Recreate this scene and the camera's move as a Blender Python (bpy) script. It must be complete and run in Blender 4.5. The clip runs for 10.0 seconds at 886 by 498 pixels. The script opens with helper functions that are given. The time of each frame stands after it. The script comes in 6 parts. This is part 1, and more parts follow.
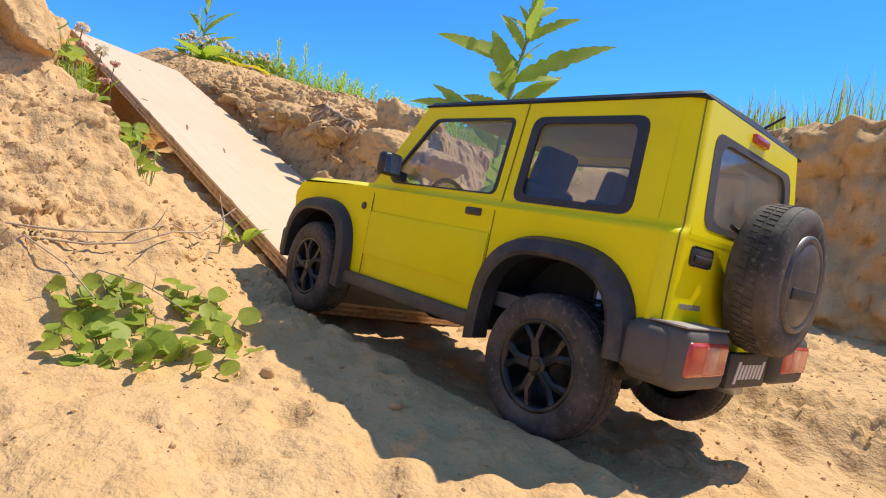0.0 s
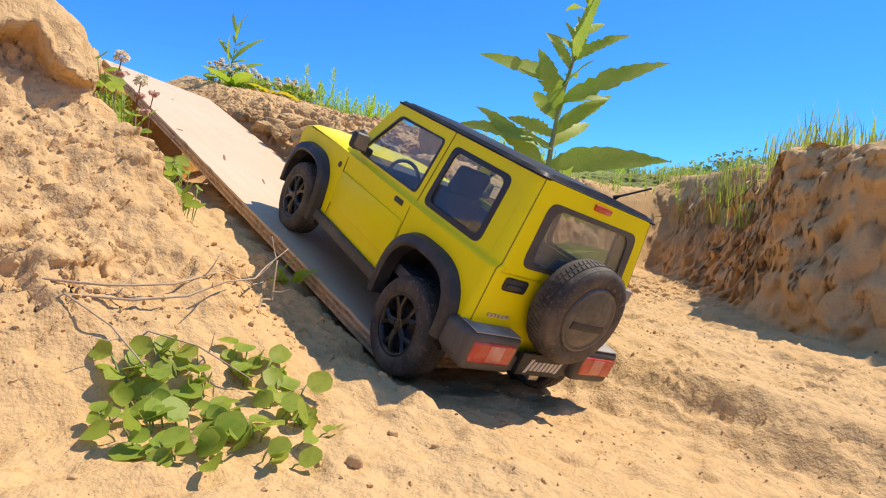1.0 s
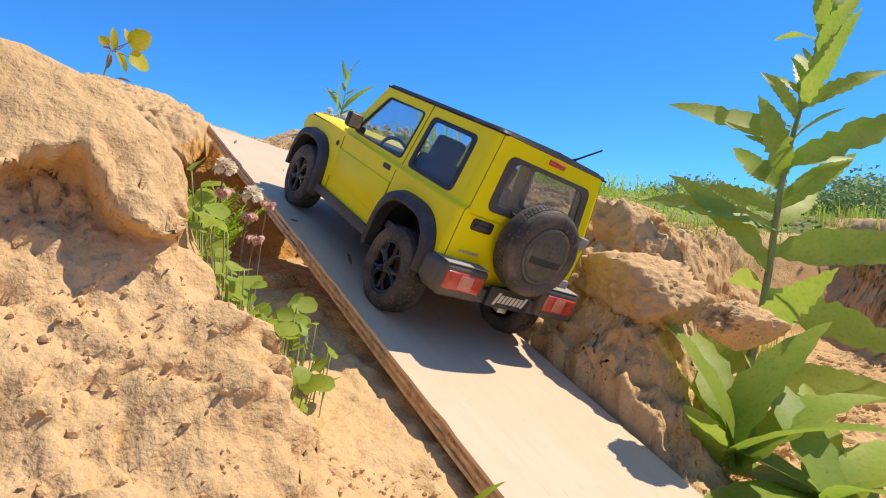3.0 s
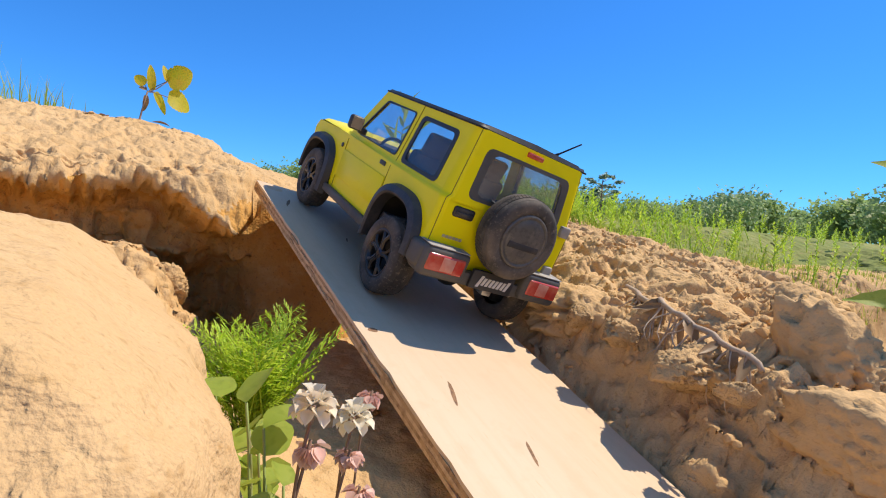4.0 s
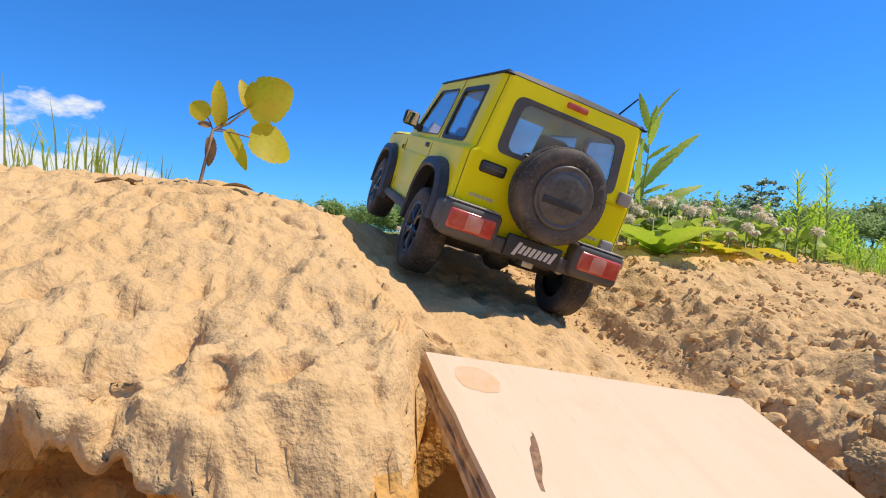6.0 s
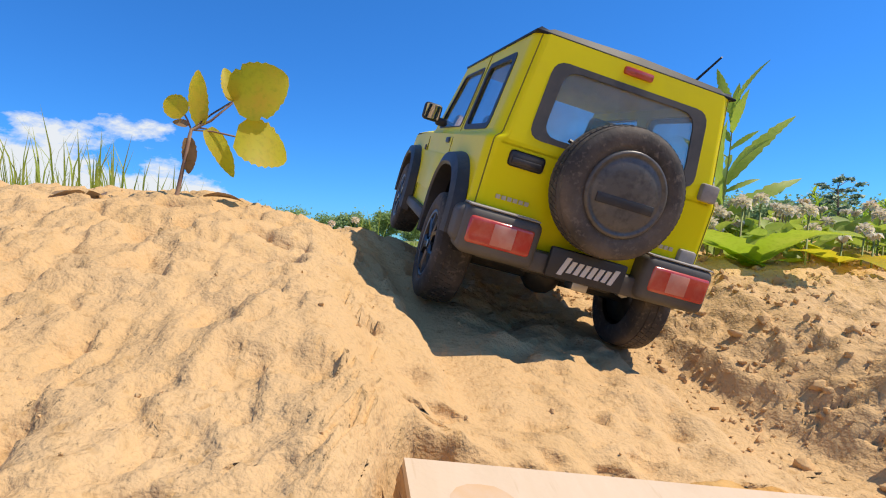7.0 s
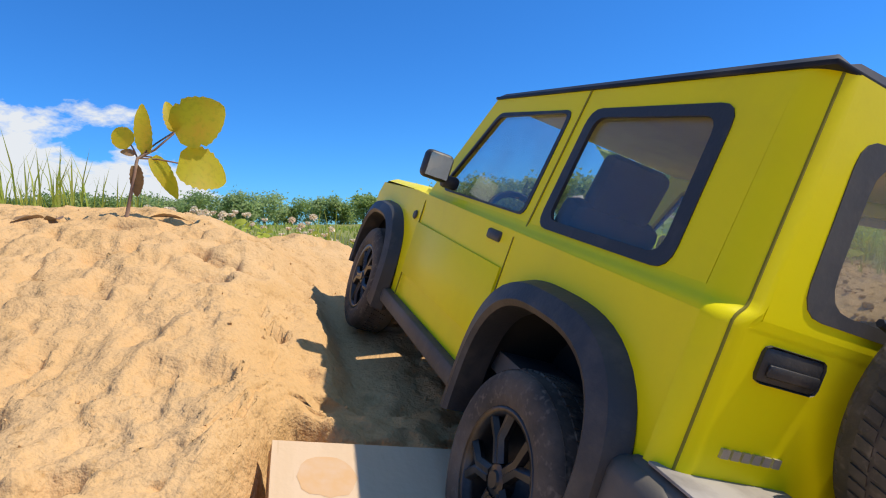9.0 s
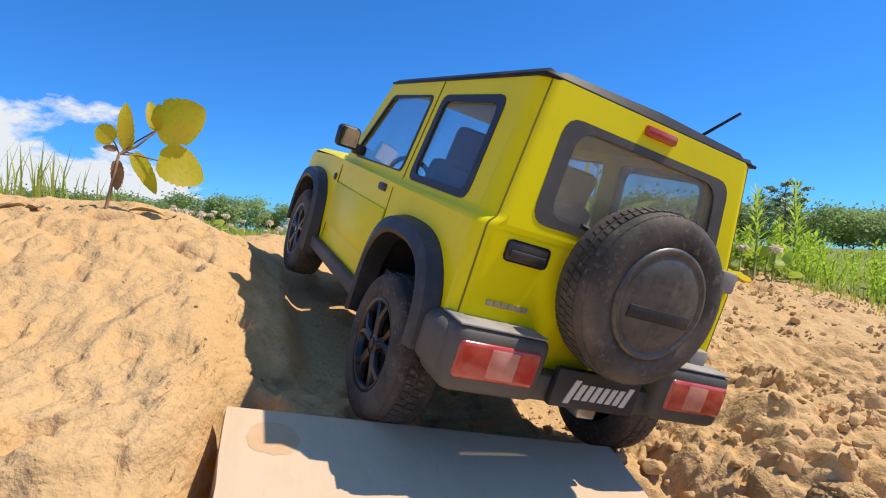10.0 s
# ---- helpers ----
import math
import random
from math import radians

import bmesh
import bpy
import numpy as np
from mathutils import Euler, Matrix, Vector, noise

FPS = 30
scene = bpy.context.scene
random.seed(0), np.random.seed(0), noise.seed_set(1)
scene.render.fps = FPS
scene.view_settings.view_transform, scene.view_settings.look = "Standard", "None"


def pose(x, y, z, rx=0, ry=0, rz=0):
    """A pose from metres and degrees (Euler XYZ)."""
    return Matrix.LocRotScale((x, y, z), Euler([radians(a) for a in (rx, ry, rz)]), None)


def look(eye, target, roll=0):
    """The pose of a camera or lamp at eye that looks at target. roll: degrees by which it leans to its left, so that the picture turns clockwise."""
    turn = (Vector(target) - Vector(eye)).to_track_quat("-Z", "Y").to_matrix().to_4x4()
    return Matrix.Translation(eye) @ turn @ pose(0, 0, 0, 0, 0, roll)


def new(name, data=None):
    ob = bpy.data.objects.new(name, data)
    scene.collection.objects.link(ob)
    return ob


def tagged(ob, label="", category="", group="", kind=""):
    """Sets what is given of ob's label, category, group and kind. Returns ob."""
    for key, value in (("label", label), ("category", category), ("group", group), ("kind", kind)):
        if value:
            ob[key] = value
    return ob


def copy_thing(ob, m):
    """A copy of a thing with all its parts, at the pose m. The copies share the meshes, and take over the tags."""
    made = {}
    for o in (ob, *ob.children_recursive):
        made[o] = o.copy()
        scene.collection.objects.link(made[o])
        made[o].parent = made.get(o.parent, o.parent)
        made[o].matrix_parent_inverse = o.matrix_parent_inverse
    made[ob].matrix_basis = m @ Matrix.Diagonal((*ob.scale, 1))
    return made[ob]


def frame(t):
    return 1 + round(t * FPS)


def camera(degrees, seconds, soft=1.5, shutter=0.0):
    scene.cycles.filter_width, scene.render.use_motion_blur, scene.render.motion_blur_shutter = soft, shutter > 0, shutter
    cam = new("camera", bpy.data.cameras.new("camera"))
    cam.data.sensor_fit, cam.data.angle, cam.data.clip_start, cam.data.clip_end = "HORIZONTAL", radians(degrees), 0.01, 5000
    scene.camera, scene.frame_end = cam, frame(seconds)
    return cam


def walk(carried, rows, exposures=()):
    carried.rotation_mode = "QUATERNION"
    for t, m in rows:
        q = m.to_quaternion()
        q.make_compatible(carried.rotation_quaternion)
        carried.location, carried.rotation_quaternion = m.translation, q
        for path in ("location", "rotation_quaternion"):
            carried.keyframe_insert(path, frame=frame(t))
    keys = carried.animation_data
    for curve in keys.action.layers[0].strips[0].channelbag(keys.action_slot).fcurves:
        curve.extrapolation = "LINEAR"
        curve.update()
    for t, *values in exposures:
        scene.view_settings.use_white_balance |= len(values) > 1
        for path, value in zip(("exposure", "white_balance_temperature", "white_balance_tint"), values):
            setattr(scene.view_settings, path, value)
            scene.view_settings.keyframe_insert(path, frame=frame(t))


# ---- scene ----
cam = camera(74.5, 10.0, 1.1)
# seconds, eye, turn (Euler XYZ, degrees)
CAM_ROWS = [
    (0, -0.2198, -0.3182, 0.0927, 82.63, -6.76, -44.80),
    (0.5, -0.2217, -0.2931, 0.0933, 83.60, -6.06, -44.51),
    (1, -0.2155, -0.2623, 0.0971, 84.39, -5.67, -43.17),
    (1.5, -0.2049, -0.2221, 0.0977, 85.33, -5.22, -41.01),
    (2, -0.1878, -0.1833, 0.1079, 85.52, -4.80, -38.36),
    (3.5, -0.1614, -0.0105, 0.1837, 86.54, -4.90, -33.08),
    (4, -0.1460, 0.0674, 0.2083, 87.21, -4.57, -31.13),
    (4.5, -0.1236, 0.1530, 0.2307, 87.40, -4.30, -28.29),
    (5, -0.1096, 0.2818, 0.2494, 87.83, -3.64, -25.31),
    (5.5, -0.0883, 0.3926, 0.2675, 88.18, -2.75, -21.81),
    (6, -0.0586, 0.4877, 0.2775, 88.51, -1.97, -17.69),
    (7.5, -0.0053, 0.5687, 0.2838, 89.38, -0.34, -11.35),
    (8, 0.0064, 0.5526, 0.2924, 89.13, -0.55, -12.00),
    (8.5, 0.0140, 0.5339, 0.3023, 88.07, 1.27, -12.63),
    (9, 0.0084, 0.5080, 0.2995, 87.45, 0.68, -14.18),
    (9.5, 0.0096, 0.4842, 0.2904, 88.43, -0.65, -15.43),
    (10, 0.0153, 0.4800, 0.2948, 88.72, -1.80, -15.84),
]
# the clip's camera darkens its picture a little on the way
EXPOSURES = [(0, 0.40), (2, 0.37), (4, 0.30), (5.5, 0.27), (7.5, 0.18), (9, 0.16), (10, 0.20)]
walk(cam, [(t, pose(*row)) for t, *row in CAM_ROWS], EXPOSURES)

# seconds, place of the rear axle's middle on the ground, turn
CAR_ROWS = [
    (0, 0.0328, -0.1889, -0.0130, -1.13, 7.14, -4.26),
    (0.5, 0.0433, -0.1066, -0.0171, 8.36, 9.01, -4.49),
    (1, 0.0578, 0.0003, -0.0161, 17.62, 10.81, -5.22),
    (1.5, 0.0725, 0.0594, 0.0066, 17.17, 11.91, -0.73),
    (2, 0.0769, 0.1265, 0.0299, 17.45, 10.82, 2.36),
    (3.5, 0.0883, 0.3683, 0.1092, 17.44, 11.03, 2.70),
    (4, 0.0950, 0.4741, 0.1457, 17.24, 11.02, 2.79),
    (4.5, 0.1041, 0.6111, 0.1871, 9.45, 10.21, 2.14),
    (5, 0.1140, 0.7485, 0.2148, 13.00, 14.40, 2.90),
    (5.5, 0.1140, 0.8642, 0.2371, 16.87, 13.11, 6.92),
    (6, 0.0987, 0.8856, 0.2405, 11.18, 15.33, 0.03),
    (7.5, 0.0972, 0.8786, 0.2392, 10.48, 11.38, -0.23),
    (8, 0.1016, 0.8543, 0.2335, 10.60, 8.03, 1.80),
    (8.5, 0.0969, 0.7672, 0.2126, 13.95, 14.20, 3.35),
    (9, 0.1097, 0.6658, 0.1901, 9.59, 17.33, 7.17),
    (9.5, 0.1150, 0.6584, 0.1950, 8.25, 14.78, 5.89),
    (10, 0.1077, 0.7286, 0.2139, 11.83, 12.25, 10.34),
]

# ---- light ----
SUN_WAY = Vector((0.69, -0.17, 1.0)).normalized()


def make_world():
    w = bpy.data.worlds.new("sky")
    scene.world = w
    w.use_nodes = True
    nt = w.node_tree
    nt.nodes.clear()
    out = nt.nodes.new("ShaderNodeOutputWorld")
    bg = nt.nodes.new("ShaderNodeBackground")
    sky = nt.nodes.new("ShaderNodeTexSky")
    sky.sky_type = "NISHITA"
    sky.sun_disc = False
    sky.sun_elevation = math.asin(SUN_WAY.z)
    sky.sun_rotation = math.atan2(SUN_WAY.x, SUN_WAY.y)
    sky.altitude = 200
    sky.air_density, sky.dust_density, sky.ozone_density = 1.0, 0.0, 1.6
    # low cumulus, near the horizon only
    co = nt.nodes.new("ShaderNodeTexCoord")
    mp = nt.nodes.new("ShaderNodeMapping")
    mp.inputs["Scale"].default_value = (4.0, 4.0, 8.5)
    mp.inputs["Location"].default_value = (1.3, 0.4, 0.0)
    nz = nt.nodes.new("ShaderNodeTexNoise")
    nz.inputs["Scale"].default_value = 1.0
    nz.inputs["Detail"].default_value = 8
    nz.inputs["Roughness"].default_value = 0.62
    ramp = nt.nodes.new("ShaderNodeMapRange")
    ramp.inputs["From Min"].default_value = 0.86
    ramp.inputs["From Max"].default_value = 0.93
    sep = nt.nodes.new("ShaderNodeSeparateXYZ")
    low = nt.nodes.new("ShaderNodeMapRange")
    low.inputs["From Min"].default_value = 0.02
    low.inputs["From Max"].default_value = 0.31
    low.inputs["To Min"].default_value = 1.0
    low.inputs["To Max"].default_value = 0.0
    wst = nt.nodes.new("ShaderNodeMapRange")
    wst.inputs["From Min"].default_value = 0.10
    wst.inputs["From Max"].default_value = -0.30
    mul = nt.nodes.new("ShaderNodeMath")
    mul.operation = "MULTIPLY"
    mul2 = nt.nodes.new("ShaderNodeMath")
    mul2.operation = "MULTIPLY"
    mix = nt.nodes.new("ShaderNodeMix")
    mix.data_type = "RGBA"
    mix.inputs["B"].default_value = (6.6, 6.9, 7.3, 1)
    hue = nt.nodes.new("ShaderNodeHueSaturation")
    hue.inputs["Saturation"].default_value = 1.15
    hue.inputs["Value"].default_value = 1.12
    tint = nt.nodes.new("ShaderNodeMix")
    tint.data_type, tint.blend_type = "RGBA", "MULTIPLY"
    tint.inputs["Factor"].default_value = 1.0
    tint.inputs["B"].default_value = (0.40, 0.78, 1.28, 1)
    # the sky's blue stays deep down to the horizon
    deep = nt.nodes.new("ShaderNodeMapRange")
    deep.inputs["From Min"].default_value, deep.inputs["From Max"].default_value = 0.0, 0.75
    deep.inputs["To Min"].default_value, deep.inputs["To Max"].default_value = 0.0, 1.0
    grade = nt.nodes.new("ShaderNodeMix")
    grade.data_type = "RGBA"
    grade.inputs["A"].default_value = (0.50, 0.75, 0.94, 1)
    grade.inputs["B"].default_value = (0.92, 1.16, 1.0, 1)
    calm = nt.nodes.new("ShaderNodeMix")
    calm.data_type, calm.blend_type = "RGBA", "MULTIPLY"
    calm.inputs["Factor"].default_value = 1.0
    # above the view it is warmed and brightened, added as fill for the shade
    high = nt.nodes.new("ShaderNodeMapRange")
    high.inputs["From Min"].default_value, high.inputs["From Max"].default_value = 0.50, 0.80
    pale = nt.nodes.new("ShaderNodeMix")
    pale.data_type = "RGBA"
    pale.inputs["B"].default_value = (4.9, 2.05, 1.10, 1)
    L = nt.links.new
    L(sep.outputs["Z"], deep.inputs["Value"])
    L(sep.outputs["Z"], high.inputs["Value"])
    L(deep.outputs[0], grade.inputs["Factor"])
    L(grade.outputs["Result"], pale.inputs["A"])
    L(high.outputs[0], pale.inputs["Factor"])
    L(pale.outputs["Result"], calm.inputs["B"])
    L(tint.outputs["Result"], calm.inputs["A"])
    L(co.outputs["Generated"], mp.inputs["Vector"])
    L(co.outputs["Generated"], sep.inputs[0])
    L(mp.outputs[0], nz.inputs["Vector"])
    L(sep.outputs["Z"], low.inputs["Value"])
    L(sep.outputs["X"], wst.inputs["Value"])
    L(low.outputs[0], mul.inputs[0])
    L(wst.outputs[0], mul.inputs[1])
    mul2.operation = "MULTIPLY_ADD"
    mul2.inputs[1].default_value = 0.69
    L(mul.outputs[0], mul2.inputs[0])
    L(nz.outputs["Fac"], mul2.inputs[2])
    L(mul2.outputs[0], ramp.inputs["Value"])
    L(sky.outputs[0], hue.inputs["Color"])
    L(hue.outputs[0], tint.inputs["A"])
    L(calm.outputs["Result"], mix.inputs["A"])
    L(ramp.outputs[0], mix.inputs["Factor"])
    L(mix.outputs["Result"], bg.inputs["Color"])
    bg.inputs["Strength"].default_value = 0.108
    L(bg.outputs[0], out.inputs["Surface"])


make_world()
sun = new("sun", bpy.data.lights.new("sun", "SUN"))
sun.data.energy, sun.data.angle, sun.data.color = 4.3, radians(0.5), (1.0, 0.885, 0.73)
sun.matrix_basis = look(SUN_WAY * 20, (0, 0, 0))


# ---- materials ----
def material(name, color, rough=0.6, metal=0.0, vary=(), bump=(), coat=0.0, spec=0.5, trans=0.0, island=0.0, subsurf=0.0):
    """vary: (scale, other colour, share) rows; bump: (scale, height in metres) rows."""
    m = bpy.data.materials.new(name)
    m.use_nodes = True
    nt = m.node_tree
    b = nt.nodes["Principled BSDF"]
    L = nt.links.new
    b.inputs["Roughness"].default_value = rough
    b.inputs["Metallic"].default_value = metal
    b.inputs["Coat Weight"].default_value = coat
    b.inputs["Coat Roughness"].default_value = 0.12
    b.inputs["Specular IOR Level"].default_value = spec
    b.inputs["Transmission Weight"].default_value = trans
    co = nt.nodes.new("ShaderNodeTexCoord")
    rgb = nt.nodes.new("ShaderNodeRGB")
    rgb.outputs[0].default_value = (*color, 1)
    last = rgb.outputs[0]
    for scale, other, lo, hi, *stretch in vary:
        n = nt.nodes.new("ShaderNodeTexNoise")
        n.inputs["Scale"].default_value = scale
        n.inputs["Detail"].default_value = 6 if scale < 200 else 2
        n.inputs["Roughness"].default_value = 0.6
        r = nt.nodes.new("ShaderNodeMapRange")
        r.inputs["From Min"].default_value, r.inputs["From Max"].default_value = lo, hi
        x = nt.nodes.new("ShaderNodeMix")
        x.data_type = "RGBA"
        x.inputs["B"].default_value = (*other, 1)
        if stretch:
            mp = nt.nodes.new("ShaderNodeMapping")
            mp.inputs["Scale"].default_value = stretch[0]
            L(co.outputs["Object"], mp.inputs["Vector"])
            L(mp.outputs[0], n.inputs["Vector"])
        else:
            L(co.outputs["Object"], n.inputs["Vector"])
        L(n.outputs["Fac"], r.inputs["Value"])
        L(r.outputs[0], x.inputs["Factor"])
        L(last, x.inputs["A"])
        last = x.outputs["Result"]
    if island:
        g = nt.nodes.new("ShaderNodeNewGeometry")
        r = nt.nodes.new("ShaderNodeMapRange")
        r.inputs["To Min"].default_value, r.inputs["To Max"].default_value = 1 - island, 1 + island
        h = nt.nodes.new("ShaderNodeHueSaturation")
        L(g.outputs["Random Per Island"], r.inputs["Value"])
        L(r.outputs[0], h.inputs["Value"])
        L(last, h.inputs["Color"])
        last = h.outputs[0]
    L(last, b.inputs["Base Color"])
    if subsurf:
        # light that shines through a thin leaf
        tr = nt.nodes.new("ShaderNodeBsdfTranslucent")
        mx = nt.nodes.new("ShaderNodeMixShader")
        mx.inputs[0].default_value = subsurf
        L(last, tr.inputs["Color"])
        L(b.outputs[0], mx.inputs[1])
        L(tr.outputs[0], mx.inputs[2])
        L(mx.outputs[0], nt.nodes["Material Output"].inputs["Surface"])
    normal = None
    for scale, height in bump:
        n = nt.nodes.new("ShaderNodeTexNoise")
        n.inputs["Scale"].default_value = scale
        n.inputs["Detail"].default_value = 3
        k = nt.nodes.new("ShaderNodeBump")
        k.inputs["Distance"].default_value = height
        k.inputs["Strength"].default_value = 1.0
        L(co.outputs["Object"], n.inputs["Vector"])
        L(n.outputs["Fac"], k.inputs["Height"])
        if normal:
            L(normal, k.inputs["Normal"])
        normal = k.outputs[0]
    if normal:
        L(normal, b.inputs["Normal"])
    return m


SAND = material("sand", (0.60, 0.385, 0.182), 0.95, vary=[(9, (0.64, 0.43, 0.22), 0.4, 0.7), (60, (0.55, 0.35, 0.155), 0.5, 0.8), (240, (0.50, 0.31, 0.135), 0.60, 0.72), (900, (0.52, 0.34, 0.16), 0.5, 0.8)],
                bump=[(90, 0.0016), (220, 0.0013), (520, 0.0007), (1100, 0.0003)], spec=0.1)
# clay colour turned orange: light bounced off the sunlit sand is put into it
BOUNCE = material("bounce_lit_clay", (0.62, 0.335, 0.095), 0.9, vary=[(14, (0.50, 0.26, 0.075), 0.4, 0.7), (50, (0.60, 0.38, 0.15), 0.5, 0.75), (260, (0.36, 0.19, 0.07), 0.60, 0.74)], bump=[(60, 0.005), (170, 0.0018), (420, 0.0008)], spec=0.1)
CLAY = material("dry_clay", (0.60, 0.385, 0.182), 0.95, vary=[(0.4, (0.64, 0.43, 0.22), 0.4, 0.7), (2.5, (0.54, 0.34, 0.15), 0.5, 0.8), (18, (0.44, 0.27, 0.12), 0.60, 0.76)], bump=[(5, 0.0003)], spec=0.1)
BLOCK = material("block_clay", (0.60, 0.385, 0.182), 0.95, vary=[(0.4, (0.64, 0.43, 0.22), 0.4, 0.7), (2.5, (0.55, 0.35, 0.155), 0.5, 0.8), (12, (0.46, 0.28, 0.125), 0.60, 0.74)], bump=[(4, 0.0022), (10, 0.0011), (24, 0.0005)], spec=0.1)
TURF = material("turf", (0.20, 0.23, 0.07), 0.95, vary=[(3, (0.30, 0.30, 0.10), 0.4, 0.7), (30, (0.34, 0.26, 0.12), 0.52, 0.75)], bump=[(40, 0.01)], spec=0.1)
PLY = material("plywood_face", (0.63, 0.455, 0.295), 0.6, vary=[(5, (0.66, 0.52, 0.36), 0.35, 0.7), (45, (0.58, 0.42, 0.265), 0.55, 0.8), (22, (0.60, 0.445, 0.285), 0.45, 0.75, (5.0, 0.5, 1.0)), (400, (0.54, 0.38, 0.23), 0.66, 0.80, (1.0, 0.15, 1.0))], bump=[(500, 0.00015)], spec=0.3)
PLY_LIGHT = material("plywood_edge_light", (0.62, 0.43, 0.25), 0.8, vary=[(120, (0.3, 0.17, 0.08), 0.45, 0.7)], bump=[(600, 0.0003)])
PLY_DARK = material("plywood_edge_dark", (0.46, 0.29, 0.145), 0.85, vary=[(150, (0.16, 0.08, 0.035), 0.45, 0.7)], bump=[(600, 0.0003)])
KNOT = material("knot", (0.28, 0.15, 0.07), 0.8, vary=[(300, (0.16, 0.08, 0.04), 0.4, 0.6)])
STAIN = material("stain", (0.60, 0.37, 0.18), 0.6, vary=[(150, (0.60, 0.41, 0.25), 0.4, 0.65)])
WELL = material("wheel_well_black", (0.010, 0.010, 0.010), 0.8, vary=[(40, (0.03, 0.026, 0.02), 0.45, 0.75)])
PAINT = material("yellow_paint", (0.86, 0.74, 0.003), 0.38, vary=[(22, (0.74, 0.62, 0.015), 0.5, 0.85)], coat=0.06, spec=0.16, bump=[(1500, 0.00002)])
PLASTIC = material("black_plastic", (0.028, 0.028, 0.030), 0.48, vary=[(60, (0.085, 0.075, 0.062), 0.5, 0.75)], bump=[(900, 0.0001)])
DUSTY = material("dusty_plastic", (0.065, 0.060, 0.054), 0.6, vary=[(25, (0.125, 0.110, 0.088), 0.42, 0.7), (260, (0.11, 0.095, 0.075), 0.50, 0.85)], bump=[(900, 0.00004)])
COVER = material("cover_disc", (0.085, 0.078, 0.070), 0.38, vary=[(12, (0.13, 0.115, 0.095), 0.4, 0.7), (70, (0.20, 0.175, 0.14), 0.52, 0.8), (300, (0.05, 0.045, 0.04), 0.5, 0.8)], bump=[(700, 0.00005)])
DUST_TOP = material("dust_film", (0.36, 0.33, 0.29), 0.8, vary=[(60, (0.20, 0.18, 0.155), 0.45, 0.7)])
ROOF = material("black_roof", (0.015, 0.015, 0.018), 0.5, vary=[(40, (0.06, 0.052, 0.042), 0.5, 0.8)], spec=0.2)
RUBBER = material("rubber", (0.042, 0.037, 0.032), 0.8, vary=[(45, (0.15, 0.118, 0.088), 0.40, 0.72), (400, (0.16, 0.13, 0.10), 0.56, 0.75)], bump=[(500, 0.0002)])
RIM = material("rim_black", (0.012, 0.012, 0.013), 0.32, vary=[(80, (0.09, 0.075, 0.06), 0.5, 0.75)])
CHASSIS = material("chassis", (0.02, 0.02, 0.021), 0.55, vary=[(60, (0.10, 0.08, 0.06), 0.45, 0.75)])
STEEL = material("steel", (0.45, 0.44, 0.42), 0.4, 1.0, vary=[(200, (0.2, 0.17, 0.14), 0.5, 0.7)])
SEAT = material("seat_fabric", (0.035, 0.04, 0.055), 0.8, vary=[(80, (0.06, 0.065, 0.08), 0.4, 0.7)])
INNER = material("inner_trim", (0.10, 0.10, 0.105), 0.7, vary=[(40, (0.14, 0.13, 0.12), 0.4, 0.7)])
LINER = material("headliner_cloth", (0.72, 0.64, 0.22), 0.8, vary=[(40, (0.58, 0.5, 0.2), 0.4, 0.7)])
LENS_RED = material("red_lens", (0.50, 0.040, 0.026), 0.2, vary=[(70, (0.60, 0.17, 0.11), 0.42, 0.75)], coat=0.5)
LENS_PALE = material("pale_lens", (0.60, 0.19, 0.13), 0.25, vary=[(90, (0.64, 0.32, 0.24), 0.45, 0.7)], coat=0.5)
WHITE = material("white_print", (0.62, 0.58, 0.52), 0.5)
SILVER = material("silver_badge", (0.5, 0.48, 0.42), 0.35, 0.6)
GAP = material("gap_dark_yellow", (0.22, 0.19, 0.01), 0.8)
MIRROR = material("mirror_glass", (0.8, 0.8, 0.8), 0.03, 1.0)


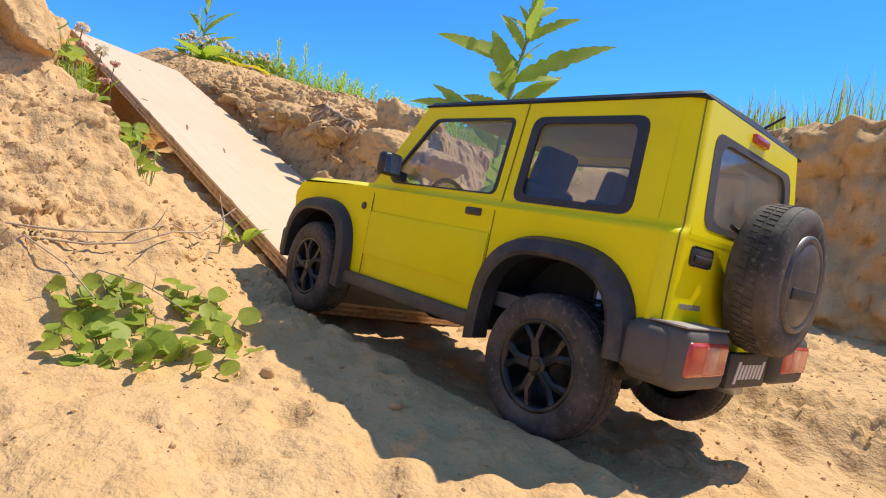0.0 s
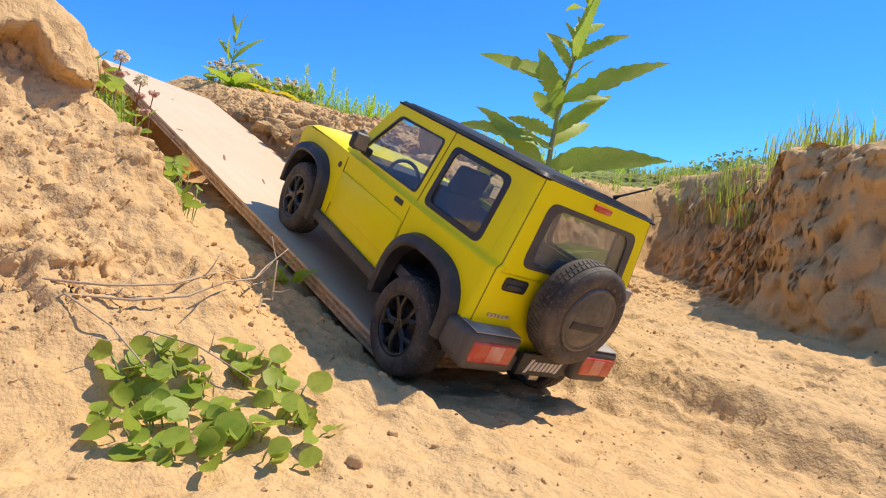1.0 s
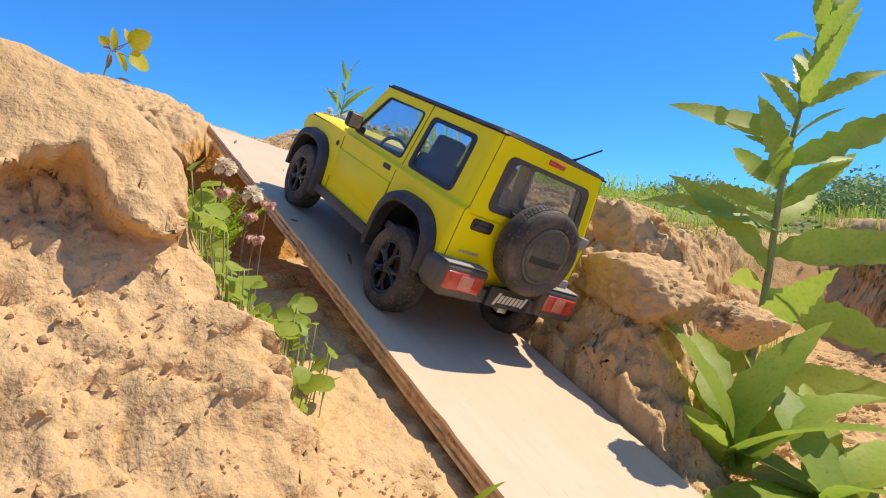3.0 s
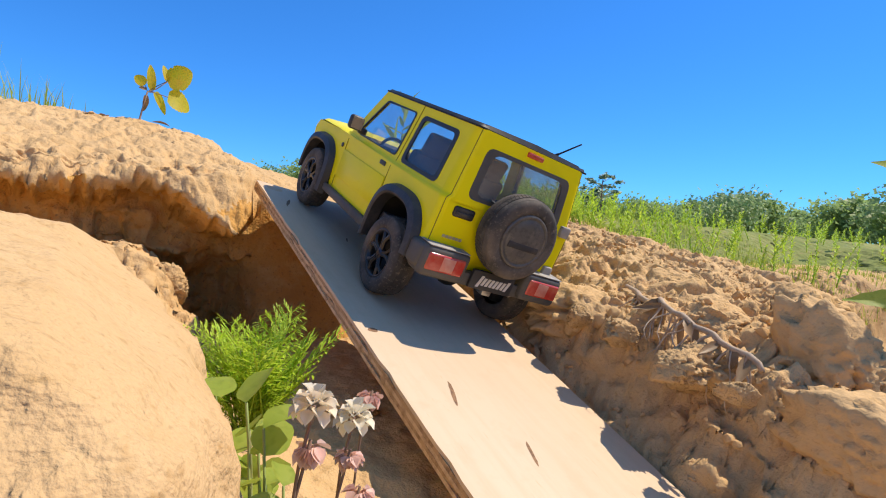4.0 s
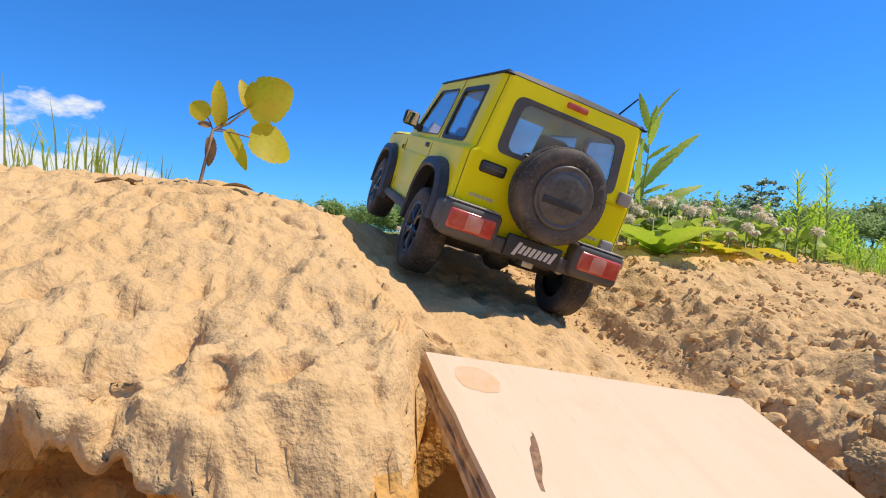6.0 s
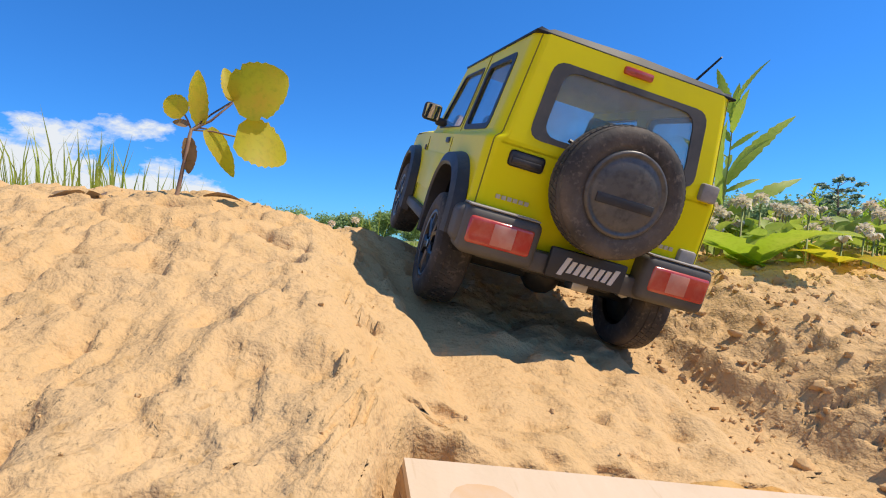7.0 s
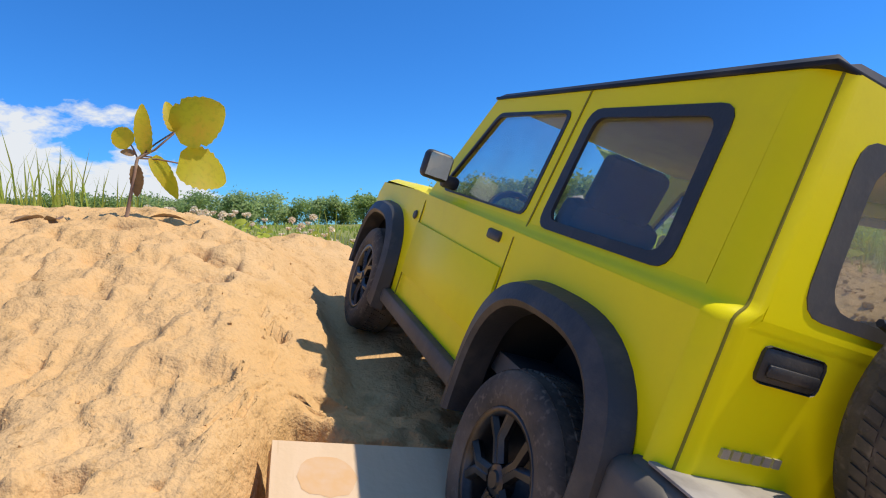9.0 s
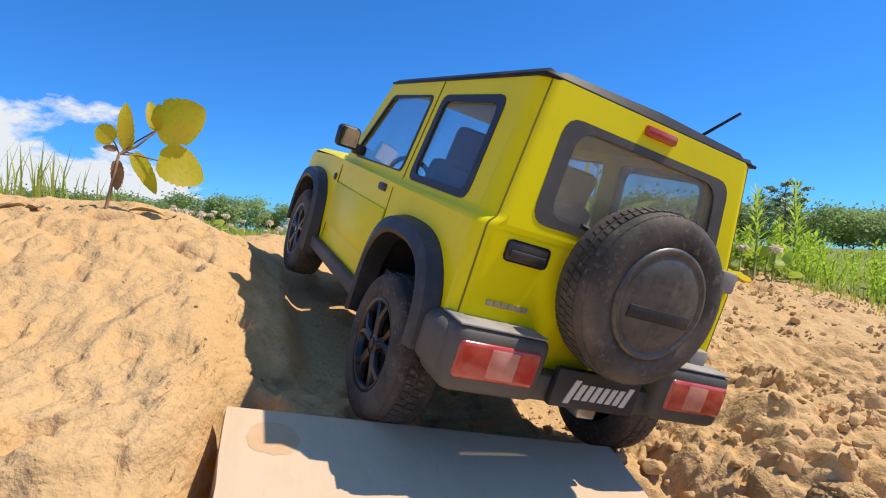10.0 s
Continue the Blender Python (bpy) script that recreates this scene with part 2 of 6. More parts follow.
def glass_material(name, tint, rough, mixing):
    m = bpy.data.materials.new(name)
    m.use_nodes = True
    nt = m.node_tree
    nt.nodes.remove(nt.nodes["Principled BSDF"])
    t = nt.nodes.new("ShaderNodeBsdfTransparent")
    t.inputs["Color"].default_value = (*tint, 1)
    g = nt.nodes.new("ShaderNodeBsdfGlossy")
    g.inputs["Roughness"].default_value = rough
    d = nt.nodes.new("ShaderNodeBsdfDiffuse")
    d.inputs["Color"].default_value = (0.42, 0.37, 0.31, 1)
    w = nt.nodes.new("ShaderNodeLayerWeight")
    e = nt.nodes.new("ShaderNodeMath")
    e.operation = "POWER"
    e.inputs[1].default_value = 4.0
    f = nt.nodes.new("ShaderNodeMath")
    f.operation = "MULTIPLY_ADD"
    f.inputs[1].default_value, f.inputs[2].default_value = 0.8, 0.05
    nt.links.new(w.outputs["Facing"], e.inputs[0])
    nt.links.new(e.outputs[0], f.inputs[0])
    n = nt.nodes.new("ShaderNodeTexNoise")
    n.inputs["Scale"].default_value = 35
    n.inputs["Detail"].default_value = 8
    r = nt.nodes.new("ShaderNodeMapRange")
    r.inputs["From Min"].default_value, r.inputs["From Max"].default_value = 0.35, 0.75
    r.inputs["To Min"].default_value, r.inputs["To Max"].default_value = mixing * 0.35, mixing
    co = nt.nodes.new("ShaderNodeTexCoord")
    a = nt.nodes.new("ShaderNodeMixShader")
    b = nt.nodes.new("ShaderNodeMixShader")
    L = nt.links.new
    L(co.outputs["Object"], n.inputs["Vector"])
    L(n.outputs["Fac"], r.inputs["Value"])
    L(f.outputs[0], a.inputs[0])
    L(t.outputs[0], a.inputs[1])
    L(g.outputs[0], a.inputs[2])
    L(r.outputs[0], b.inputs[0])
    L(a.outputs[0], b.inputs[1])
    L(d.outputs[0], b.inputs[2])
    L(b.outputs[0], nt.nodes["Material Output"].inputs["Surface"])
    return m


GLASS = glass_material("dusty_glass", (0.93, 0.95, 0.96), 0.04, 0.12)
GLASS_REAR = glass_material("dusty_rear_glass", (0.94, 0.95, 0.92), 0.06, 0.52)


def leaf_material(name, color, other, through_light=0.5, rough=0.5):
    return material(name, color, rough, vary=[(40, other, 0.4, 0.7), (300, tuple(c * 0.8 for c in color), 0.5, 0.8)], island=0.25, subsurf=through_light, spec=0.35)


LEAF_CLOVER = leaf_material("clover_leaf", (0.36, 0.48, 0.06), (0.48, 0.54, 0.09))
LEAF_THISTLE = leaf_material("thistle_leaf", (0.36, 0.50, 0.06), (0.48, 0.56, 0.10))
LEAF_SAPLING = leaf_material("sapling_leaf", (0.66, 0.62, 0.03), (0.74, 0.52, 0.04), 0.62)
LEAF_DRY = leaf_material("dry_leaf", (0.30, 0.18, 0.08), (0.4, 0.27, 0.14), 0.2)
LEAF_FERN = leaf_material("feathery_leaf", (0.43, 0.60, 0.04), (0.54, 0.66, 0.08))
GRASS = leaf_material("grass_blade", (0.36, 0.46, 0.06), (0.52, 0.50, 0.12))
LEAF_TREE = leaf_material("tree_leaf", (0.30, 0.42, 0.15), (0.40, 0.50, 0.19), 0.5)
LEAF_PINE = leaf_material("pine_needle", (0.16, 0.25, 0.13), (0.2, 0.3, 0.14), 0.2)
PETAL = leaf_material("petal", (0.80, 0.74, 0.58), (0.74, 0.60, 0.44), 0.35)
PETAL_PINK = leaf_material("petal_faded", (0.74, 0.44, 0.35), (0.74, 0.56, 0.46), 0.35)
STEM = material("green_stem", (0.26, 0.32, 0.09), 0.6, vary=[(60, (0.26, 0.20, 0.09), 0.45, 0.7)], spec=0.3)
STEM_RED = material("woody_stem", (0.20, 0.11, 0.07), 0.75, vary=[(120, (0.30, 0.2, 0.12), 0.45, 0.7)])
TWIG = material("dry_twig", (0.44, 0.31, 0.20), 0.85, vary=[(150, (0.48, 0.38, 0.27), 0.4, 0.7)], bump=[(600, 0.0004)])
BARK = material("bark", (0.13, 0.09, 0.065), 0.9, vary=[(3, (0.2, 0.14, 0.1), 0.4, 0.7)], bump=[(12, 0.02)])


# ---- building helpers ----
def mesh_object(name, verts, faces, mat, parent=None, smooth=True, label=""):
    me = bpy.data.meshes.new(name)
    me.from_pydata([tuple(v) for v in verts], [], [tuple(f) for f in faces])
    me.materials.append(mat)
    if smooth:
        me.shade_smooth()
    ob = new(name, me)
    if parent is not None:
        ob.parent = parent
    if label:
        ob["label"] = label
    return ob


def part(name, bm, mat, parent, label="", smooth=False):
    me = bpy.data.meshes.new(name)
    bmesh.ops.recalc_face_normals(bm, faces=bm.faces)
    bm.to_mesh(me)
    bm.free()
    for m in mat if isinstance(mat, (list, tuple)) else [mat]:
        me.materials.append(m)
    me.shade_smooth()
    if not smooth:
        me.set_sharp_from_angle(angle=radians(34))
    ob = new(name, me)
    if parent is not None:
        ob.parent = parent
    if label:
        ob["label"] = label
    return ob


def box(bm, x0, x1, y0, y1, z0, z1, bev=0.0, seg=2, m=None):
    """A box with rounded edges, added to bm."""
    made = bmesh.ops.create_cube(bm, size=1.0)["verts"]
    for v in made:
        v.co = Vector(((x0 + x1) / 2 + v.co.x * (x1 - x0), (y0 + y1) / 2 + v.co.y * (y1 - y0), (z0 + z1) / 2 + v.co.z * (z1 - z0)))
    if bev:
        edges = list({e for v in made for e in v.link_edges})
        got = bmesh.ops.bevel(bm, geom=edges, offset=bev, segments=seg, profile=0.5, affect="EDGES")
        made = list({v for f in got["faces"] for v in f.verts} | {v for v in made if v.is_valid})
    if m is not None:
        bmesh.ops.transform(bm, matrix=m, verts=made)
    return made


def lathe(bm, profile, n, axis_x=True):
    """Turns (radius, along) points about the x axis."""
    rings = []
    for i in range(n):
        a = 2 * math.pi * i / n
        rings.append([bm.verts.new((h, r * math.cos(a), r * math.sin(a))) for r, h in profile])
    for i in range(n):
        p, q = rings[i], rings[(i + 1) % n]
        for j in range(len(profile) - 1):
            bm.faces.new((p[j], p[j + 1], q[j + 1], q[j]))


def tube(bm, points, radii, n=6):
    """A round tube along points."""
    rings = []
    for i, p in enumerate(points):
        p = Vector(p)
        d = (Vector(points[min(i + 1, len(points) - 1)]) - Vector(points[max(i - 1, 0)])).normalized()
        u = d.orthogonal().normalized() if not rings else (ref - d * ref.dot(d)).normalized()
        ref = u
        w = d.cross(u)
        r = radii[i] if isinstance(radii, (list, tuple)) else radii
        rings.append([bm.verts.new(p + (u * math.cos(2 * math.pi * k / n) + w * math.sin(2 * math.pi * k / n)) * r) for k in range(n)])
    for a, b in zip(rings, rings[1:]):
        for k in range(n):
            bm.faces.new((a[k], a[(k + 1) % n], b[(k + 1) % n], b[k]))
    for ring in (rings[0], rings[-1]):
        try:
            bm.faces.new(ring)
        except ValueError:
            pass


# ---- value noise on arrays ----
def _hash(i, j, k, seed):
    h = (i * 374761393 + j * 668265263 + k * 2147483647 + seed * 974711) & 0xFFFFFFFF
    h = ((h ^ (h >> 13)) * 1274126177) & 0xFFFFFFFF
    h = ((h ^ (h >> 16)) * 2246822519) & 0xFFFFFFFF
    return ((h >> 8) & 0xFFFF) / 65535.0


def vnoise(p, seed=0):
    """Smooth noise, -1 to 1, at the rows of p."""
    i = np.floor(p).astype(np.int64)
    f = p - i
    f = f * f * f * (f * (f * 6 - 15) + 10)
    out = 0
    for dx in (0, 1):
        for dy in (0, 1):
            for dz in (0, 1):
                w = (f[:, 0] if dx else 1 - f[:, 0]) * (f[:, 1] if dy else 1 - f[:, 1]) * (f[:, 2] if dz else 1 - f[:, 2])
                out = out + w * _hash(i[:, 0] + dx, i[:, 1] + dy, i[:, 2] + dz, seed)
    return out * 2 - 1


def fbm(p, octaves=4, seed=0, gain=0.5):
    out, amp = 0, 1.0
    for o in range(octaves):
        out = out + amp * vnoise(p * 2.03**o + 17.3 * o, seed + o)
        amp *= gain
    return out


def cells(p, seed=0):
    """Distance to the nearest and to the second nearest of scattered points, one to a unit cell."""
    i = np.floor(p).astype(np.int64)
    d1 = np.full(len(p), 9.0)
    d2 = np.full(len(p), 9.0)
    for dx in (-1, 0, 1):
        for dy in (-1, 0, 1):
            for dz in (-1, 0, 1):
                c = i + (dx, dy, dz)
                q = np.stack([c[:, n] + _hash(c[:, 0], c[:, 1], c[:, 2], seed + 31 * n) for n in range(3)], 1)
                d = np.sqrt(((q - p) ** 2).sum(1))
                d2 = np.minimum(d2, np.maximum(d, d1))
                d1 = np.minimum(d1, d)
    return d1, d2


def S(v):
    v = np.clip(v, 0, 1)
    return v * v * (3 - 2 * v)


# ---- the ground ----
PLANK_L, PLANK_W, PLANK_T = 0.727, 0.157, 0.010
PLANK_A = np.array([0.0, 0.688, 0.235])   # its upper end, left corner
PLANK_B = np.array([0.0, 0.0, 0.0])       # its lower end
PLANK_X = np.array([0.982, 0.035, -0.188])  # across it


def plank_height(x, y):
    return 0.3415 * y - 0.192 * x


def top_height(x, y):
    z = 0.24 + 0.19 * (np.minimum(y, 0.925 + 0.115 * S((x + 0.04) / 0.08)) - 0.72) - 0.05 * np.maximum(y - 1.04, 0) * (y < 2) - 0.05 * 0.96 * (y >= 2)
    z = z - 0.2 * np.clip(x, -0.10, 0.17) - 0.012 * S(x / 0.06) + 0.015 * S((-0.02 - x) / 0.05) + 0.032 * S((x - 0.17) / 0.08) - 0.04 * S((x - 0.4) / 0.4)
    return z


def wall_foot(y):
    """Where the far side of the pit rises."""
    return np.interp(y, [-1.2, -0.3, -0.1, 0.0, 0.16, 0.3, 0.45, 0.6], [0.45, 0.47, 0.50, 0.57, 0.86, 1.06, 1.25, 1.4])


def ground_height(x, y):
    floor = -0.012 - 0.15 * np.clip(x + 0.02, 0, 0.15) + 0.028 * S((x - 0.13) / 0.06) - 0.05 * np.clip(x - 0.22, 0, 1.0) + 0.02 * S((-0.3 - y) / 0.5)
    # bank on the near side of the plank
    bend = 0.045 + 0.03 * S((y - 0.05) / 0.15)
    left = np.clip(y - 0.01 + 0.04 * S((-0.03 - x) / 0.05), 0, 0.215) * (0.30 + 0.47 * S((-bend - x) / 0.07))
    hollow = 0.075 + 0.03 * S((-0.02 - x) / 0.1)
    left = left + (hollow - left) * S((y - 0.235 - 0.07 * S((-0.115 - x) / 0.03)) / 0.10) * S((x + 0.27) / 0.08)
    left = left + 0.060 * np.exp(-np.abs((x + 0.125) / 0.055) ** 3 - np.abs((y - 0.63) / 0.06) ** 3)
    ragged = x + 0.012 * vnoise(np.stack([x * 15, y * 38, 0 * x], 1), 91) + 0.006 * vnoise(np.stack([x * 40, y * 95, 0 * x], 1), 92)
    left = left + 0.034 * S((-0.108 - ragged) / 0.03) * S((y - 0.12) / 0.07) * (1 - S((y - 0.27) / 0.12))
    left = left + 0.03 * np.exp(-((x + 0.21) / 0.07) ** 2 - ((y - 0.5) / 0.1) ** 2)
    # bank beyond the plank
    edge = np.interp(x, [0.1, 0.16, 0.3, 0.42, 0.6, 1.0, 1.3], [0.05, 0.08, 0.14, 0.25, 0.42, 0.5, 0.5])
    slope = np.minimum(0.125 + 0.15 * np.maximum(y - 0.2, 0), 0.19) + 0.025 * S((x - 0.22) / 0.1) - 0.05 * S((x - 0.4) / 0.4)
    right = floor + (slope - floor) * S((y - edge) / 0.10)
    right = right * S((x - 0.135) / 0.07) + (1 - S((x - 0.135) / 0.07)) * np.minimum(left, right)
    z = np.where(x < 0.0, left, right)
    z = np.maximum(z, floor + 0.0 * z)
    z = z - 0.030 * np.exp(-(((x - 0.176) / 0.026) ** 2)) * S((y - 0.09) / 0.05) * (1 - S((y - 0.60) / 0.06)) * (x > 0.0)
    # the far bank that closes the pit
    z = z + (0.205 + 0.02 * S((x - 0.9) / 0.3) - z) * S((x - wall_foot(y)) / (0.11 + 0.14 * S((y - 0.0) / 0.15)))
    # the level above
    brow = np.where(x < 0.0, 0.675, np.interp(x, [0.0, 0.15, 0.3, 0.6, 1.4], [0.675, 0.62, 0.54, 0.62, 0.8]))
    width = np.where(x < 0.02, 0.045, np.interp(x, [0.02, 0.2, 0.5], [0.045, 0.12, 0.2]))
    z = z + (top_height(x, y) - z) * S((y - brow) / width)
    # bank to the side where no one goes
    z = z + (np.maximum(z, 0.24) - z) * S((-0.36 - x) / 0.25) * S((y + 0.1) / 0.4)
    # the pit ends behind
    z = z + (0.22 - z) * S((-0.75 - y) / 0.5)
    z = z + (0.24 - z) * S((-0.75 - x) / 0.5) * (1 - S((y - 0.5) / 0.3))
    # the plank lies clear above it
    under = (x > -0.012) & (x < PLANK_W + 0.004) & (y > 0.02) & (y < 0.690)
    z = np.where(under, np.minimum(z, plank_height(x, y) - 0.016), z)
    return z


def axis(steps):
    """Coordinates from (start, end, spacing) rows."""
    out = []
    for a, b, d in steps:
        out.append(np.arange(a, b, d))
    return np.concatenate(out)


def far_ends(core, lo, hi):
    """Continues the coordinates in growing steps to lo and hi."""
    left, right = [core[0]], [core[-1]]
    d = core[1] - core[0]
    while left[-1] > lo:
        d *= 1.22
        left.append(left[-1] - d)
    d = core[-1] - core[-2]
    while right[-1] < hi:
        d *= 1.22
        right.append(right[-1] + d)
    return np.concatenate([left[:0:-1], core, right[1:]])


def shape_ground(x, y):
    """The ground's points, with overhang, lumps, clods and grit."""
    z = ground_height(x, y)
    p = np.stack([x, y, z], 1)
    near = S((1.9 - np.abs(x)) / 0.6) * S((2.0 - np.abs(y)) / 0.5)
    # overhanging lip and the hollow below it
    side = S((0.008 - x) / 0.03) * S((x + 0.72) / 0.2)
    lip = 0.062 + 0.008 * vnoise(np.stack([x * 22, 0 * x, 0 * x], 1), 5)
    hang = np.interp(x, [-0.6, -0.2, -0.155, -0.12, -0.10, -0.085, -0.07, -0.055, -0.038, -0.025, -0.01, 0.01], [0.21, 0.208, 0.216, 0.218, 0.224, 0.216, 0.206, 0.190, 0.179, 0.182, 0.200, 0.204]) - 0.012 + 0.005 * vnoise(np.stack([x * 70, 0 * x, 0 * x], 1), 6) + 0.004 * vnoise(np.stack([x * 160, 0 * x, 0 * x], 1), 7)
    p[:, 1] -= lip * S((z - hang) / 0.022) * side * (1 - S((y - 0.70) / 0.24)) * S((y - 0.655) / 0.02)
    p[:, 1] += 0.055 * S((0.165 - z) / 0.05) * side * S((y - 0.655) / 0.02) * (1 - S((y - 0.74) / 0.02))
    # the lip's worn top runs up evenly from its edge
    line = np.minimum(0.236 + 0.265 * (p[:, 1] - 0.65), 0.307) - 0.012 * S((x + 0.09) / 0.09) * S((p[:, 1] - 0.74) / 0.12)
    lip_top = side * S((z - hang) / 0.012) * S((y - 0.655) / 0.02) * (1 - S((y - 0.90) / 0.08))
    drop = np.maximum(line - p[:, 2], 0)
    p[:, 1] -= 0.55 * np.minimum(drop, 0.05) * lip_top
    p[:, 2] += (np.minimum(p[:, 2], line) - p[:, 2]) * lip_top
    p[:, 2] += np.where(y > 0.72, (line - p[:, 2]) * lip_top, 0)
    # a block that juts out over the slope below
    jut = S((-0.095 - x) / 0.03) * S((y - 0.09) / 0.03) * (1 - S((y - 0.26) / 0.06))
    p[:, 1] -= 0.022 * jut * S((z - 0.143 - 0.012 * vnoise(np.stack([x * 30, 0 * x, 0 * x], 1), 93)) / 0.008) * (1 - S((y - 0.19) / 0.08))
    q = p.copy()
    steep = S((q[:, 1] - 0.60) / 0.03) * (1 - S((q[:, 1] - 0.74) / 0.05)) * side
    lower = 1 - S((q[:, 1] - 0.62) / 0.06)
    track = np.exp(-((x - 0.07) / 0.13) ** 2)
    # broad forms
    d = 0.006 * fbm(q * 9, 3, 11) * (0.5 + 0.5 * near) * (1 - 0.8 * S((y - 0.58) / 0.05))
    p[:, 2] += d * near * (1 - 0.75 * track)
    # lumpy clay
    rough_left = S((-0.02 - x) / 0.06) * S((y + 0.03) / 0.08) * lower * (1 - 0.55 * S((y - 0.165) / 0.04) * (1 - S((y - 0.42) / 0.1)))
    worn = S((y - 0.145) / 0.02) * S((q[:, 2] - 0.148) / 0.02) * S((-0.085 - x) / 0.03) * (1 - S((y - 0.42) / 0.06))
    rough_left = rough_left * (1 - 0.85 * worn)
    rough_right = S((x - 0.152) / 0.014) * S((y - 0.05) / 0.1) * (1 - S((y - 0.74) / 0.12)) * S((1.3 - x) / 0.3)
    foot = wall_foot(y)
    wall = S((x - foot + 0.02) / 0.05) * S((foot + 0.26 - x) / 0.12)
    d1, d2 = cells(q * 26 + 0.35 * np.stack([vnoise(q * 40, s) for s in (1, 2, 3)], 1), 3)
    lump = (d2 - d1)
    e1, e2 = cells(q * 70 + 0.3 * np.stack([vnoise(q * 90, s) for s in (4, 5, 6)], 1), 7)
    small = (e2 - e1)
    amount = 0.42 * rough_left + 0.50 * rough_right + 0.08 * wall
    crease = 0.45 - np.abs(vnoise(q * 30, 24)) + 0.5 * (0.45 - np.abs(vnoise(q * 66, 25))) + 0.34 * (0.45 - np.abs(vnoise(q * 140, 26)))
    push = amount * (0.018 * (np.minimum(lump, 0.5) - 0.22) + 0.006 * (np.minimum(small, 0.4) - 0.2) - 0.014 * crease)
    p[:, 2] += push * near
    p[:, 1] -= near * rough_right * (0.8 * push + 0.012 * fbm(q * 13, 4, 27) * S((x - 0.22) / 0.1))
    p[:, 0] -= push * 0.9 * near * rough_right * (1 - S((y - 0.6) / 0.1))
    ledge = vnoise(q * np.array([22, 22, 75]), 28) + 0.6 * vnoise(q * np.array([48, 48, 130]), 29)
    # broken beds: each juts out over the one below
    h = (q[:, 2] + 0.010 * fbm(q * 16, 3, 81)) / 0.021
    bed = h - np.floor(h)
    bed = (S(bed / 0.22) - bed) * S((vnoise(q * 19, 82) + 0.45) / 0.5)
    shift = near * rough_left * (push + 0.0022 * ledge + 0.0045 * bed + 0.0030 * fbm(q * 75, 4, 83, 0.6))
    p[:, 0] += shift * 0.5
    p[:, 1] -= shift * 0.75
    p[:, 0] -= near * wall * (0.026 * fbm(q * 10, 4, 61) + 0.030 * (np.minimum(lump, 0.5) - 0.25) + 0.012 * fbm(q * 32, 3, 62) + 0.008 * bed)
    beside = rough_right * (1 - S((x - 0.25) / 0.06)) * (1 - S((y - 0.62) / 0.06))
    p[:, 0] -= near * beside * (0.008 * fbm(q * 17, 4, 71, 0.5) + 0.006 * bed)
    p[:, 2] += near * beside * (0.008 * fbm(q * np.array([24, 24, 10]), 4, 72, 0.5) + 0.006 * (np.minimum(lump, 0.5) - 0.2))
    # broken crumbs that stand proud, in patches, with open cracks
    b1, b2 = cells(q * 95 + 0.5 * np.stack([vnoise(q * 150, s) for s in (14, 15, 16)], 1), 17)
    c1, c2 = cells(q * 210 + 0.4 * np.stack([vnoise(q * 300, s) for s in (18, 19, 20)], 1), 21)
    patch = S((vnoise(q * 20, 23) + 0.05) / 0.4)
    broken = np.clip(rough_left + rough_right, 0, 1) * near
    grit = broken * patch * (0.0040 * (np.minimum(b2 - b1, 0.45) - 0.10) + 0.0018 * (np.minimum(c2 - c1, 0.4) - 0.1))
    w1, w2 = cells(q * 17 + 0.45 * np.stack([vnoise(q * 60, s) for s in (34, 35, 36)], 1), 37)
    grit -= broken * 0.006 * (1 - S((w2 - w1) / 0.05)) * S((vnoise(q * 12, 38) + 0.1) / 0.3)
    p[:, 2] += 0.8 * grit
    p[:, 1] -= 0.6 * grit
    p[:, 0] = np.where((x > 0.162) & (y > -0.02) & (y < 0.69), np.maximum(p[:, 0], 0.1622), p[:, 0])
    # the eroded face
    face = 0.010 * fbm(q * np.array([28, 28, 20]), 4, 31) + 0.006 * np.maximum(0, vnoise(q * np.array([70, 30, 25]), 33)) + 0.007 * fbm(q * 70, 3, 32) + 0.005 * vnoise(q * np.array([26, 26, 120]), 34) - 0.010 * S((vnoise(q * 38, 35) - 0.35) / 0.15)
    p[:, 1] -= face * steep * (0.10 + 0.90 * S((hang - q[:, 2]) / 0.015))
    # crust of the top and of the floor
    soft = np.clip(1 - amount, 0, 1) * near
    pits = np.maximum(0, vnoise(q * 62, 41) - 0.35) * 0.020
    p[:, 2] += soft * (0.0030 * fbm(q * 60, 4, 43) - pits * (0.35 + 0.65 * S((y - 0.6) / 0.05) * S((0.05 - x) / 0.05)))
    dent = S((vnoise(q * np.array([95, 70, 70]), 45) - 0.30) / 0.28) * 0.0036 + S((vnoise(q * np.array([45, 38, 38]), 46) - 0.42) / 0.22) * 0.0034
    crust = near * S((q[:, 1] - 0.60) / 0.03) * S((q[:, 2] - hang) / 0.015) * (1 - 0.7 * S((y - 0.95) / 0.1)) * S((0.16 - x) / 0.05)
    dent = 0.45 * dent + 0.0022 * S((vnoise(q * 88, 56) + 0.5 * vnoise(q * 190, 57) - 0.42) / 0.16) + 0.0020 * S((vnoise(q * np.array([120, 60, 60]), 58) - 0.40) / 0.12) + 0.0010 * fbm(q * 130, 3, 48, 0.6) + 0.0012 * np.abs(vnoise(q * 75, 49))
    p[:, 2] -= crust * dent
    p[:, 1] += crust * dent * (1 - S((y - 0.70) / 0.1))
    # loose crumbs
    g1, g2 = cells(q * np.array([150, 150, 40]), 51)
    crumb = np.maximum(0, 0.42 - g1) * S((vnoise(q * 22, 53) + 0.25) / 0.5)
